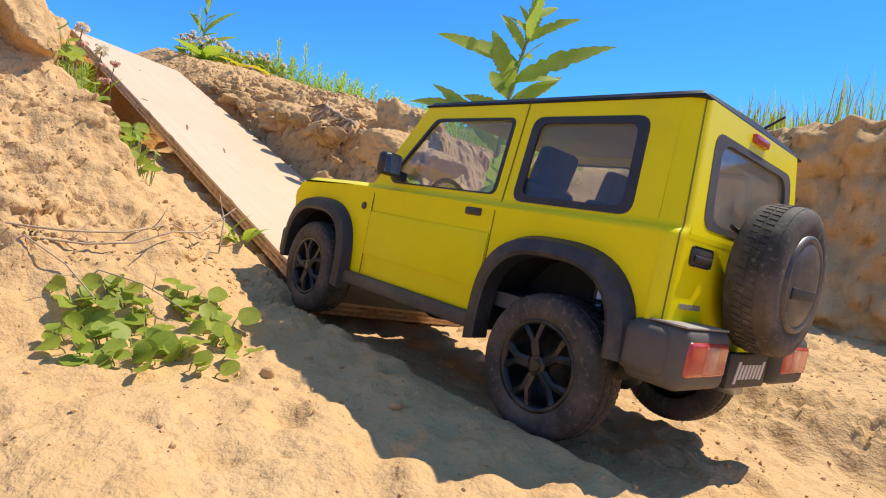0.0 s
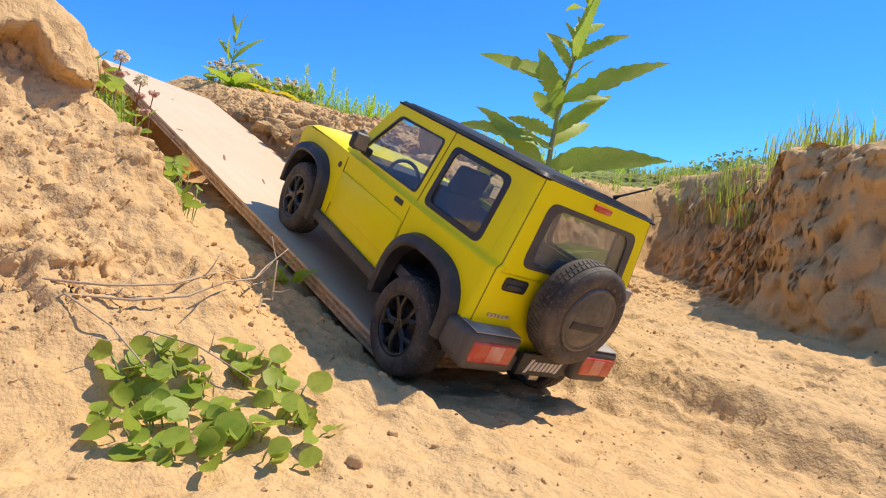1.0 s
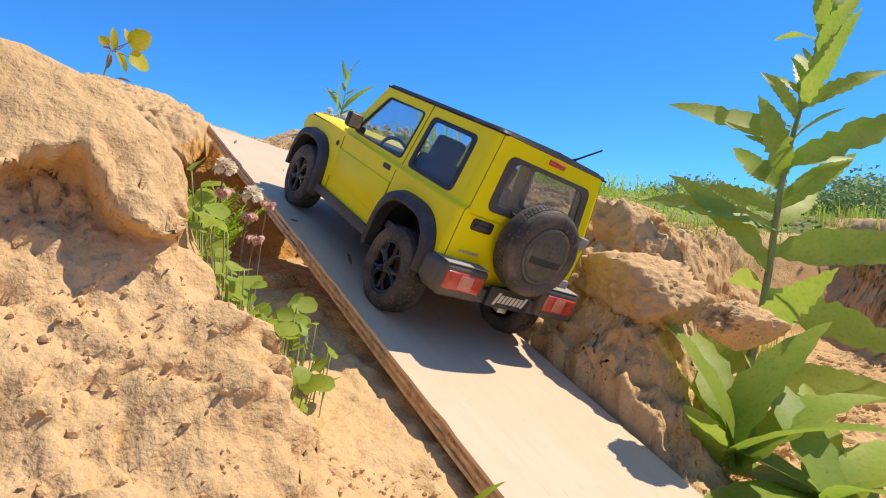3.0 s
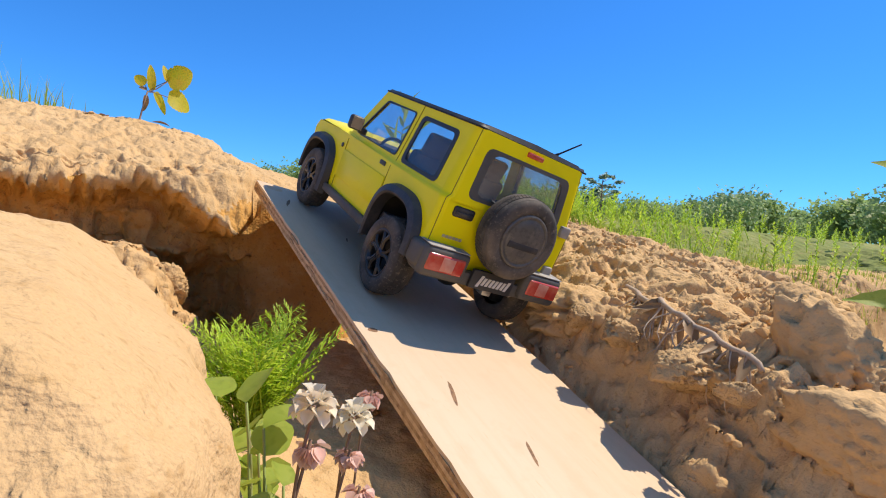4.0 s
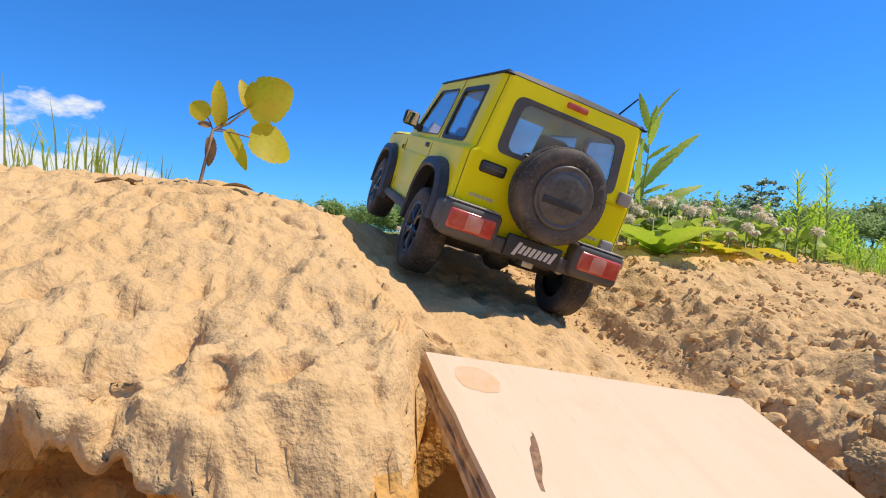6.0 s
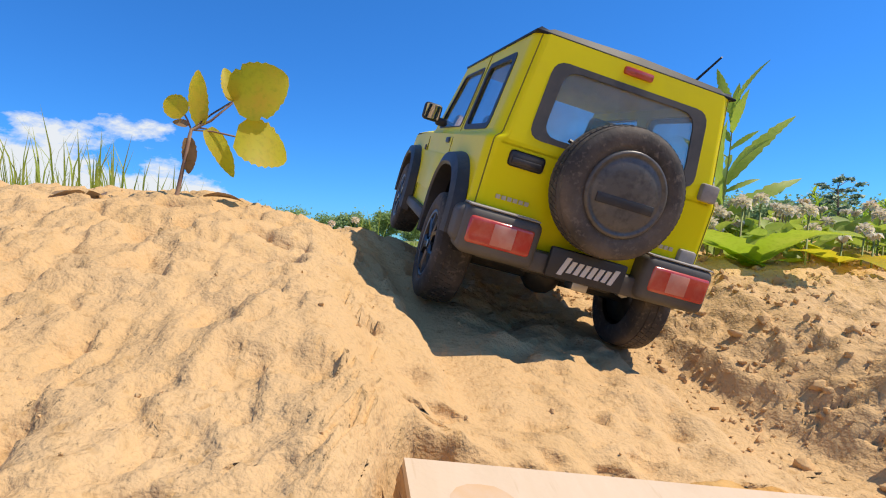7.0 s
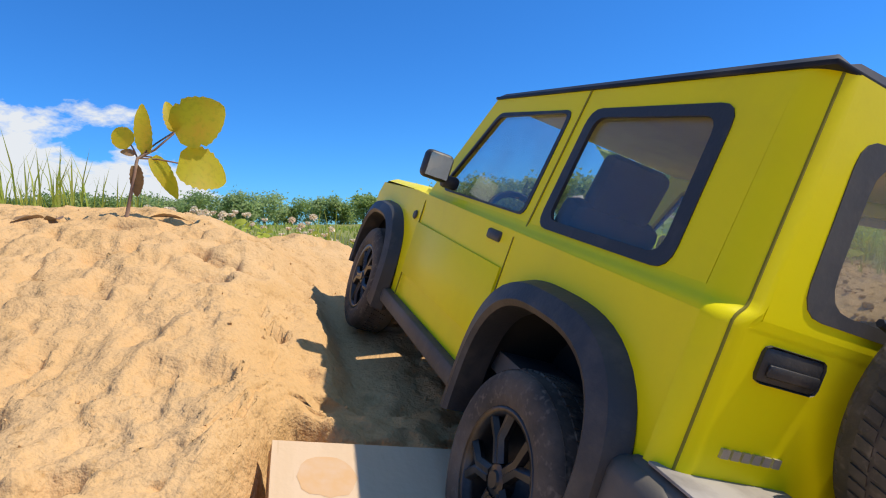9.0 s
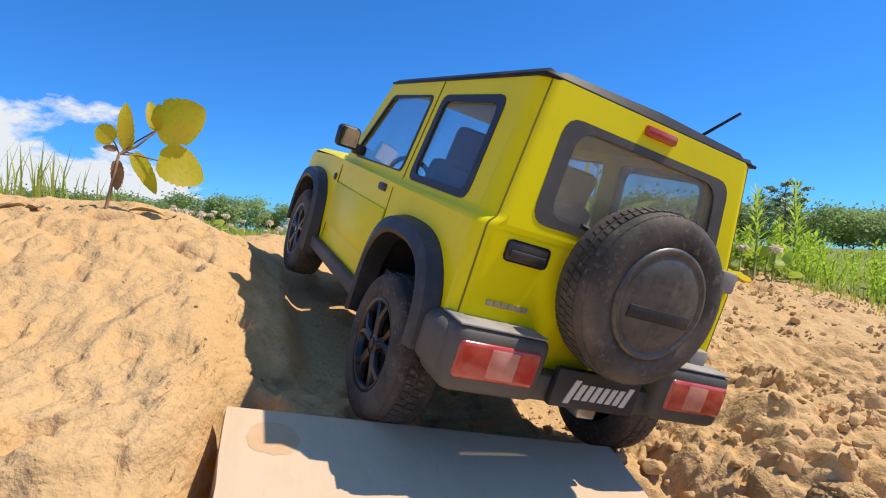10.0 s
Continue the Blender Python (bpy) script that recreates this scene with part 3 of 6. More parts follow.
    p[:, 2] += near * crumb * (1 - wall) * 0.010 * (0.45 + 0.75 * S((x - 0.1) / 0.06))
    # the near mound's worn back
    back = np.interp(p[:, 0], [-0.30, -0.174, -0.151, -0.136, -0.125, -0.10, -0.08], [0.212, 0.197, 0.1885, 0.177, 0.168, 0.146, 0.13]) + 0.08 * (y - 0.17) + 0.0022 * fbm(q * 34, 3, 47)
    on = (1 - S((y - 0.40) / 0.08)) * S((y - 0.06) / 0.05) * S((-0.085 - x) / 0.02) * S((x + 0.36) / 0.08)
    p[:, 2] += on * np.minimum(back - p[:, 2], 0)
    # wheel ruts on the floor
    rut = np.exp(-(((x - 0.17 - 0.25 * (y + 0.15) ** 2) / 0.016) ** 2)) + np.exp(-(((x - 0.30 + 0.1 * y) / 0.016) ** 2))
    p[:, 2] -= 0.004 * rut * (1 - S((y + 0.02) / 0.08)) * (0.6 + 0.4 * np.sin(y * 900))
    # where the wheels have pressed the ground down
    for mid, cap_y, cap_z in (((-0.016, -0.002), (-0.30, -0.22, -0.19, -0.12, -0.01, 0.012), (0.0, -0.013, -0.0115, -0.0150, -0.0130, -0.006)), ((0.05, 0.038), (0.70, 0.736, 0.764, 0.793, 0.842, 0.88, 0.95, 1.06), (0.235, 0.222, 0.2265, 0.229, 0.238, 0.249, 0.27, 0.30)),
                              ((0.165, 0.158), (0.70, 0.733, 0.768, 0.844, 0.87, 0.92, 1.06), (0.205, 0.1945, 0.194, 0.209, 0.218, 0.238, 0.28))):
        along = np.clip((p[:, 1] - cap_y[0]) / (cap_y[-1] - cap_y[0]), 0, 1)
        line = mid[0] + (mid[1] - mid[0]) * along
        inside = (1 - S((np.abs(p[:, 0] - line) - 0.013) / 0.016)) * (p[:, 1] > cap_y[0]) * (p[:, 1] < cap_y[-1])
        p[:, 2] += inside * np.minimum(np.interp(p[:, 1], cap_y, cap_z) + 0.0006 * np.sin(y * 1100) - p[:, 2], 0)
    under = (x > -0.010) & (x < PLANK_W + 0.003) & (y > 0.0) & (y < 0.692)
    cap = plank_height(np.clip(x, 0, PLANK_W), y) - 0.0125
    p[:, 2] = np.where(under, np.minimum(p[:, 2], cap), p[:, 2])
    return p


def make_ground():
    cx = axis([(-0.75, -0.26, 0.008), (-0.26, -0.02, 0.0016), (-0.02, 0.156, 0.003), (0.156, 0.34, 0.0018), (0.34, 0.45, 0.0035), (0.45, 0.76, 0.0028), (0.76, 1.2, 0.005), (1.2, 1.7, 0.01)])
    cy = axis([(-0.9, -0.30, 0.012), (-0.30, 0.0, 0.0026), (0.0, 0.32, 0.0016), (0.32, 0.64, 0.0022), (0.64, 0.668, 0.0018), (0.668, 0.735, 0.0007), (0.735, 0.98, 0.0024), (0.98, 2.0, 0.01)])
    xs, ys = far_ends(cx, -2500, 2500), far_ends(cy, -2500, 2500)
    X, Y = np.meshgrid(xs, ys, indexing="ij")
    p = shape_ground(X.ravel(), Y.ravel())
    a, b = len(xs), len(ys)
    n = np.arange(a * b).reshape(a, b)
    quads = np.stack([n[:-1, :-1], n[1:, :-1], n[1:, 1:], n[:-1, 1:]], -1).reshape(-1, 4)
    me = bpy.data.meshes.new("ground")
    me.vertices.add(len(p))
    me.vertices.foreach_set("co", p.astype(np.float32).ravel())
    me.loops.add(quads.size)
    me.loops.foreach_set("vertex_index", quads.astype(np.int32).ravel())
    me.polygons.add(len(quads))
    me.polygons.foreach_set("loop_start", np.arange(0, quads.size, 4, dtype=np.int32))
    me.update()
    me.materials.append(SAND)
    me.materials.append(BOUNCE)
    me.materials.append(TURF)
    # warm bounced light in the hollow under the lip, painted as oranger clay
    c = p[quads].mean(1)
    cy0 = Y.ravel()[quads].mean(1)
    bounced = (c[:, 0] < 0.16) & (c[:, 0] > -0.6) & (cy0 > 0.645) & (cy0 < 0.72) & (c[:, 1] > 0.62) & (c[:, 2] < 0.212 + 0.012 * vnoise(c * 45, 9))
    rim = 0.04 * vnoise(c * 6, 12) + 0.02 * vnoise(c * 25, 13)
    turf = ((c[:, 1] > 1.72 + rim * 3) | ((c[:, 0] > 0.50 + rim) & (c[:, 1] > 0.86 - 0.45 * np.clip(c[:, 0] - 0.5, 0, 0.5) + rim) & (c[:, 2] > 0.17))
            | (c[:, 0] > wall_foot(c[:, 1]) + 0.30 + rim)) & (c[:, 1] > -0.6)
    me.polygons.foreach_set("material_index", bounced.astype(np.int32) + 2 * (turf & ~bounced).astype(np.int32))
    me.shade_smooth()
    return tagged(new("ground", me), "pale dry sandy clay bank with an overhanging lip", "ground", kind="structure")


make_ground()


# ---- the plank ----
def plank_point(u, v, w=0.0):
    """u across, v up its length, w out of its face, in metres."""
    along = (PLANK_A - PLANK_B) / np.linalg.norm(PLANK_A - PLANK_B)
    across = PLANK_X / np.linalg.norm(PLANK_X)
    across = across - along * along.dot(across)
    across /= np.linalg.norm(across)
    out = np.cross(across, along)
    return Vector(PLANK_B + across * u + along * v + out * w)


def plank_matrix():
    o, a, b, c = (plank_point(*q) for q in ((0, 0, 0), (1, 0, 0), (0, 1, 0), (0, 0, 1)))
    m = Matrix.Identity(4)
    for i, col in enumerate((a - o, b - o, c - o)):
        for j in range(3):
            m[j][i] = col[j]
    return Matrix.Translation(o) @ m


def make_plank():
    base = new("plywood_ramp")
    base.matrix_basis = plank_matrix()
    tagged(base, "pale raw plywood board leaning as a ramp on the sand bank", "board")
    rnd = random.Random(4)
    layers = 5
    t = PLANK_T / layers
    for k in range(layers):
        bm = bmesh.new()
        n = 60
        rows = []
        for i in range(n + 1):
            v = PLANK_L * i / n
            e0 = 0.0006 * noise.noise(Vector((v * 60, k * 3.1, 0)))
            e1 = PLANK_W + 0.0006 * noise.noise(Vector((v * 60, k * 3.1, 9)))
            if k < 4 and rnd.random() < 0.12:
                e0 += 0.0012
            rows.append((v + (0.001 * noise.noise(Vector((k, 5, i))) if i in (0, n) else 0), e0, e1))
        w1, w0 = -k * t, -(k + 1) * t
        ring = [[bm.verts.new((e0, v, w1)), bm.verts.new((e1, v, w1)), bm.verts.new((e1, v, w0)), bm.verts.new((e0, v, w0))] for v, e0, e1 in rows]
        for a, b in zip(ring, ring[1:]):
            for j in range(4):
                bm.faces.new((a[j], a[(j + 1) % 4], b[(j + 1) % 4], b[j]))
        bm.faces.new(ring[0])
        bm.faces.new(ring[-1])
        part("face_ply" if k == 0 else "ply", bm, PLY if k == 0 else (PLY_DARK if k % 2 else PLY_LIGHT), base, "smooth pale birch face" if k == 0 else "")
    # knots, splits and a stain
    for u, v, ru, rv, mat in ((0.011, 0.425, 0.004, 0.0028, KNOT), (0.020, 0.672, 0.0016, 0.013, KNOT), (0.058, 0.60, 0.0008, 0.006, KNOT),
                              (0.037, 0.36, 0.0016, 0.012, KNOT), (0.06, 0.31, 0.0012, 0.01, KNOT), (0.016, 0.712, 0.009, 0.008, STAIN)):
        bm = bmesh.new()
        ring = []
        for i in range(20):
            a = 2 * math.pi * i / 20
            s = 1 + 0.25 * noise.noise(Vector((math.cos(a) * 2, math.sin(a) * 2, u * 300)))
            ring.append(bm.verts.new((u + ru * s * math.cos(a) + 0.35 * rv * math.sin(a) * (mat is KNOT), v + rv * s * math.sin(a), 0.00008)))
        bm.faces.new(ring)
        part("knot" if mat is KNOT else "stain", bm, mat, base)


make_plank()


# ---- the model car: x right, y ahead, z up, rear axle at y = 0; given in full-size metres and drawn at one twelfth ----
K = 1 / 12
WHEEL_R = 0.354
AXLE_R, AXLE_F = -0.09, 2.235
HUB_R, HUB_F = 0.32, 0.395


def shrink(bm):
    bmesh.ops.scale(bm, vec=(K, K, K), verts=bm.verts)
    return bm


def arc(cy, cz, r, a0, a1, n):
    return [(cy + r * math.cos(radians(a0 + (a1 - a0) * i / n)), cz + r * math.sin(radians(a0 + (a1 - a0) * i / n))) for i in range(n + 1)]


def rounded(points, r, n=4):
    """A polygon with its corners rounded."""
    out = []
    m = len(points)
    for i in range(m):
        a, b, c = (Vector(points[(i + k) % m]) for k in (-1, 0, 1))
        u, v = (a - b).normalized(), (c - b).normalized()
        d = min(r, (a - b).length * 0.45, (c - b).length * 0.45)
        p, q = b + u * d, b + v * d
        for k in range(n + 1):
            t = k / n
            out.append(tuple(p * (1 - t) ** 2 + b * 2 * t * (1 - t) + q * t * t))
    return out


def sheet(bm, outline, holes, place, thick=0.03, into=(1, 0, 0)):
    """A flat panel with holes and thickness; place puts its two coordinates into space."""
    edges = []
    for loop in [outline] + list(holes):
        vs = [bm.verts.new(place(*p)) for p in loop]
        edges += [bm.edges.new((vs[i], vs[(i + 1) % len(vs)])) for i in range(len(vs))]
    got = bmesh.ops.triangle_fill(bm, use_beauty=True, use_dissolve=False, edges=edges)
    faces = [f for f in got["geom"] if isinstance(f, bmesh.types.BMFace)]
    grown = bmesh.ops.extrude_face_region(bm, geom=faces)
    bmesh.ops.translate(bm, vec=Vector(into) * thick, verts=[v for v in grown["geom"] if isinstance(v, bmesh.types.BMVert)])


SIDE_W, BELT_W, ROOF_W = 0.735, 0.70, 0.625
BELT_Z, ROOF_Z = 1.06, 1.66
REAR_Y = -0.62


SHOULDER = [(0.735, 1.03), (0.7335, 1.043), (0.728, 1.055), (0.719, 1.065), (0.709, 1.073), (0.7005, 1.083), (0.695, 1.10)]


def upper_x(z):
    return BELT_W + (ROOF_W - BELT_W) * (z - BELT_Z) / (ROOF_Z - BELT_Z)


def rear_y(z):
    return REAR_Y + 0.06 * max(0, z - BELT_Z) / (ROOF_Z - BELT_Z)


QUARTER = [(-0.36, 1.10), (0.36, 1.10), (0.36, 1.57), (-0.33, 1.57)]
DOORWIN = [(0.50, 1.12), (1.46, 1.12), (1.52, 1.16), (1.20, 1.57), (0.50, 1.57)]
REARWIN = [(-0.52, 1.10), (0.52, 1.10), (0.48, 1.54), (-0.48, 1.54)]


def inset(points, d):
    c = Vector((sum(p[0] for p in points) / len(points), sum(p[1] for p in points) / len(points)))
    return [tuple(Vector(p) + (c - Vector(p)).normalized() * d * 1.35) for p in points]


def make_car():
    car = new("model_car")
    tagged(car, "yellow boxy toy off-road car with black roof and dusty tyres", "model car")
    body = new("body", None)
    body.parent = car

    # --- painted shell: both sides, rear, hood
    bm = bmesh.new()
    low = [(-0.55, 0.50)] + arc(-0.04, 0.45, 0.45, 172, -2, 12) + [(0.46, 0.43), (1.76, 0.43)] + arc(AXLE_F, 0.45, 0.45, 184, 14, 12) + [(2.70, 0.60), (2.74, 0.95), (2.66, 1.04), (1.80, 1.07)] + [(-0.55, 1.04)]
    up = [(-0.50, BELT_Z), (1.72, BELT_Z), (1.32, ROOF_Z), (-0.47, ROOF_Z)]
    for s in (-1, 1):
        sheet(bm, low, [], lambda y, z: (s * (SIDE_W - 0.02 * max(0, 0.75 - z) / 0.3), y, z), 0.03, (-s, 0, 0))
        sheet(bm, up, [rounded(QUARTER, 0.07), rounded(DOORWIN, 0.05)], lambda y, z: (s * upper_x(z), y, z), 0.035, (-s, 0, 0))
        # shoulder crease between the two
        rows = []
        for y in (-0.55, 0.6, 1.75):
            rows.append([bm.verts.new((s * w, y + (0.05 * k / 6 if y < 0 else 0), z)) for k, (w, z) in enumerate(SHOULDER)])
        for a, b in zip(rows, rows[1:]):
            for j in range(6):
                bm.faces.new((a[j], a[j + 1], b[j + 1], b[j]))
        # rounded rear corner
        cols = []
        for n, (w, z) in enumerate([(SIDE_W, 0.50)] + SHOULDER + [(ROOF_W, ROOF_Z)]):
            ry = rear_y(z)
            side_y = -0.55 + 0.05 * min(max(n - 1, 0), 6) / 6 + (0.03 if n > 7 else 0)
            col = []
            for k in range(13):
                a = math.pi / 2 * k / 12
                rx, rr = 0.075, side_y - ry
                col.append(bm.verts.new((s * (w - rx + rx * math.cos(a)), side_y - rr * math.sin(a), z)))
            cols.append(col)
        for a, b in zip(cols, cols[1:]):
            for j in range(12):
                bm.faces.new((a[j], a[j + 1], b[j + 1], b[j]))
    w = SIDE_W - 0.075
    sheet(bm, [(-w, 0.50), (w, 0.50), (w, 1.04), (-w, 1.04)], [], lambda x, z: (x, rear_y(0.5), z), 0.03, (0, 1, 0))
    wt, wb = ROOF_W - 0.075, BELT_W - 0.075
    sheet(bm, [(-wb, 1.062), (wb, 1.062), (wt, ROOF_Z), (-wt, ROOF_Z)], [rounded(REARWIN, 0.08)], lambda x, z: (x, rear_y(z), z), 0.035, (0, 1, 0))
    # ledge under the rear window
    for a, b in (((1.03, 0.0), (1.062, 0.004)),):
        v = [bm.verts.new((x, rear_y(0.5) + dy, z)) for x, z, dy in ((-w, a[0], 0), (w, a[0], 0), (wb, b[0], b[1] * 0), (-wb, b[0], b[1] * 0))]
        bm.faces.new(v)
    ledge = [[bm.verts.new((x, rear_y(z) + 0.002, z)) for x in (-(sw - 0.074), sw - 0.074)] for sw, z in SHOULDER]
    for a, b in zip(ledge, ledge[1:]):
        bm.faces.new((a[0], a[1], b[1], b[0]))
    part("shell", shrink(bm), PAINT, body, "glossy yellow painted shell")
    # bonnet
    bm = bmesh.new()
    vs = []
    for y, z in ((1.74, 1.085), (1.9, 1.10), (2.55, 1.09), (2.68, 1.05), (2.75, 0.93)):
        vs.append([bm.verts.new((x, y, z - (0.03 if abs(x) > 0.7 else 0) + (0.022 if abs(x) < 0.5 else 0))) for x in (-0.735, -0.68, -0.45, 0.45, 0.68, 0.735)])
    for a, b in zip(vs, vs[1:]):
        for j in range(5):
            bm.faces.new((a[j], a[j + 1], b[j + 1], b[j]))
    part("bonnet", shrink(bm), PAINT, body)
    bm = bmesh.new()
    box(bm, -0.70, 0.70, 2.66, 2.76, 0.62, 0.95, 0.02)
    part("grille", shrink(bm), PLASTIC, body)
    bm = bmesh.new()
    box(bm, -0.76, 0.76, 2.62, 2.84, 0.40, 0.64, 0.04)
    part("front_bumper", shrink(bm), PLASTIC, body)
    # gaps round the doors and the tailgate, drawn as thin dark yellow strips
    def gap(*args, m=None):
        bm = bmesh.new()
        box(bm, *args, m=m)
        part("panel_gap", shrink(bm), GAP, body)

    gap(-0.62, 0.62, REAR_Y - 0.003, REAR_Y + 0.003, 0.515, 0.523)
    for s in (-1, 1):
        # the tailgate's edge, from bumper to roof round the corner
        seam = []
        for n, (w, z) in enumerate([(SIDE_W, 0.51)] + SHOULDER + [(ROOF_W, ROOF_Z - 0.01)]):
            side_y = -0.55 + 0.05 * min(max(n - 1, 0), 6) / 6 + (0.03 if n > 7 else 0)
            seam.append((s * (w - 0.075 + 0.075 * math.cos(radians(58))), side_y - (side_y - rear_y(z)) * math.sin(radians(58)), z))
        bm = bmesh.new()
        tube(bm, seam, 0.0042, 6)
        part("panel_gap", shrink(bm), GAP, body)
        for y, z0, z1 in ((0.43, 0.46, 1.03), (1.60, 0.46, 1.03)):
            gap(s * SIDE_W - 0.003, s * SIDE_W + 0.003, y - 0.003, y + 0.003, z0, z1)
        gap(-0.003, 0.003, -0.004, 0.004, -0.30, 0.30, m=Matrix.Translation((s * (upper_x(1.36) + 0.001), 0.43, 1.36)) @ Matrix.Rotation(-s * 0.124, 4, "Y"))
    # pressed line along the doors
    for s in (-1, 1):
        bm = bmesh.new()
        box(bm, s * SIDE_W - 0.01, s * SIDE_W + 0.0012, 0.44, 1.59, 0.60, 0.90, 0.001)
        part("door_crease", shrink(bm), PAINT, body)

    # --- roof
    bm = bmesh.new()
    grid = []
    for y in (-0.558, -0.53, -0.3, 0.4, 1.1, 1.30, 1.36):
        row = []
        for x in (-0.630, -0.605, -0.56, -0.53, 0, 0.53, 0.56, 0.605, 0.630):
            e = abs(x)
            z = 1.668 if e > 0.61 else 1.69 if e > 0.6 else 1.684 if e > 0.55 else 1.697 if e > 0.5 else 1.712
            if y in (-0.558, 1.36):
                z = 1.663
            row.append(bm.verts.new((x, y, z)))
        grid.append(row)
    for a, b in zip(grid, grid[1:]):
        for j in range(len(a) - 1):
            bm.faces.new((a[j], a[j + 1], b[j + 1], b[j]))
    box(bm, -0.634, 0.634, -0.560, 1.34, 1.652, 1.668, 0.005)
    part("roof", shrink(bm), ROOF, body, "black roof with a rain gutter")
    # --- windows
    for s in (-1, 1):
        for name, poly in (("quarter_window", QUARTER), ("door_window", DOORWIN)):
            r = 0.07 if name == "quarter_window" else 0.05
            pane = inset(poly, 0.0)
            bm = bmesh.new()
            sheet(bm, rounded(pane, r), [], lambda y, z: (s * (upper_x(z) - 0.012), y, z), 0.008, (-s, 0, 0))
            window = part(name, shrink(bm), GLASS, body, "dusty clear pane")
            bm = bmesh.new()
            d = 0.045 if name == "quarter_window" else 0.016
            sheet(bm, rounded(inset(poly, -0.004), r), [rounded(inset(poly, d), r * 0.8)], lambda y, z: (s * (upper_x(z) + 0.004), y, z), 0.014, (-s, 0, 0))
            part("window_seal", shrink(bm), PLASTIC, window)
    bm = bmesh.new()
    sheet(bm, rounded(REARWIN, 0.08), [], lambda x, z: (x, rear_y(z) + 0.012, z), 0.008, (0, 1, 0))
    window = part("rear_window", shrink(bm), GLASS_REAR, body, "dusty rear pane")
    bm = bmesh.new()
    sheet(bm, rounded(inset(REARWIN, -0.004), 0.08), [rounded(inset(REARWIN, 0.058), 0.09)], lambda x, z: (x, rear_y(z) - 0.003, z), 0.012, (0, 1, 0))
    part("window_seal", shrink(bm), DUSTY, window)
    bm = bmesh.new()
    tube(bm, [(-0.08, -0.66, 1.10), (-0.30, -0.645, 1.145)], [0.016, 0.011], 6)
    tube(bm, [(-0.05, -0.66, 1.09), (0.0, -0.64, 1.07)], 0.022, 6)
    part("rear_wiper", shrink(bm), PLASTIC, body)
    bm = bmesh.new()
    v = [bm.verts.new(q) for q in ((-0.66, 1.70, 1.10), (0.66, 1.70, 1.10), (0.60, 1.34, 1.65), (-0.60, 1.34, 1.65))]
    bm.faces.new(v)
    part("windscreen", shrink(bm), GLASS, body)
    # --- small parts
    for s in (-1, 1):
        bm = bmesh.new()
        box(bm, s * SIDE_W - 0.012, s * SIDE_W + 0.014, 0.53, 0.66, 0.985, 1.03, 0.012)
        part("door_handle", shrink(bm), PLASTIC, body)
        bm = bmesh.new()
        box(bm, s * 0.81 - 0.078, s * 0.81 + 0.078, 1.345, 1.43, 1.15, 1.30, 0.03, 3)
        box(bm, min(s * 0.66, s * 0.76), max(s * 0.66, s * 0.76), 1.36, 1.42, 1.13, 1.20, 0.02)
        mirror = part("wing_mirror", shrink(bm), PLASTIC, body)
        bm = bmesh.new()
        box(bm, s * 0.81 - 0.062, s * 0.81 + 0.062, 1.341, 1.3445, 1.166, 1.284)
        part("mirror_glass", shrink(bm), MIRROR, mirror)
        bm = bmesh.new()
        lathe(bm, [(0.0, s * (SIDE_W + 0.01)), (0.022, s * (SIDE_W + 0.01)), (0.028, s * SIDE_W)], 12)
        bmesh.ops.translate(bm, vec=(0, 1.70, 0.93), verts=bm.verts)
        part("side_marker", shrink(bm), PLASTIC, body)
    bm = bmesh.new()
    box(bm, -0.595, -0.385, REAR_Y - 0.012, REAR_Y + 0.01, 0.925, 1.015, 0.02)
    handle = part("tailgate_handle", shrink(bm), PLASTIC, body)
    bm = bmesh.new()
    box(bm, -0.575, -0.405, REAR_Y - 0.022, REAR_Y - 0.012, 0.945, 0.975, 0.006)
    part("grip", shrink(bm), PLASTIC, handle)
    bm = bmesh.new()
    box(bm, -0.09, 0.09, rear_y(1.61) - 0.022, rear_y(1.61) + 0.02, 1.59, 1.635, 0.012)
    part("stop_lamp", shrink(bm), LENS_RED, body, "red high stop lamp")
    for z in (1.10, 0.70):
        bm = bmesh.new()
        box(bm, 0.565, 0.675, REAR_Y - 0.035, REAR_Y + 0.02, z - 0.052, z + 0.052, 0.016)
        part("tailgate_hinge", shrink(bm), DUST_TOP, body, "dusty grey hinge")
    # badges as plain bars
    for x0, z0, n in ((-0.60, 0.735, 6), (0.40, 0.72, 4)):
        for i in range(n):
            bm = bmesh.new()
            box(bm, x0 + i * 0.034, x0 + 0.025 + i * 0.034, REAR_Y - 0.008, REAR_Y, z0, z0 + 0.023)
            part("badge_bar", shrink(bm), SILVER, body)
    bm = bmesh.new()
    tube(bm, [(0.50, -0.22, 1.71), (0.50, -0.26, 1.74), (0.508, -0.47, 1.885)], [0.020, 0.009, 0.007], 6)
    part("antenna", shrink(bm), PLASTIC, body)

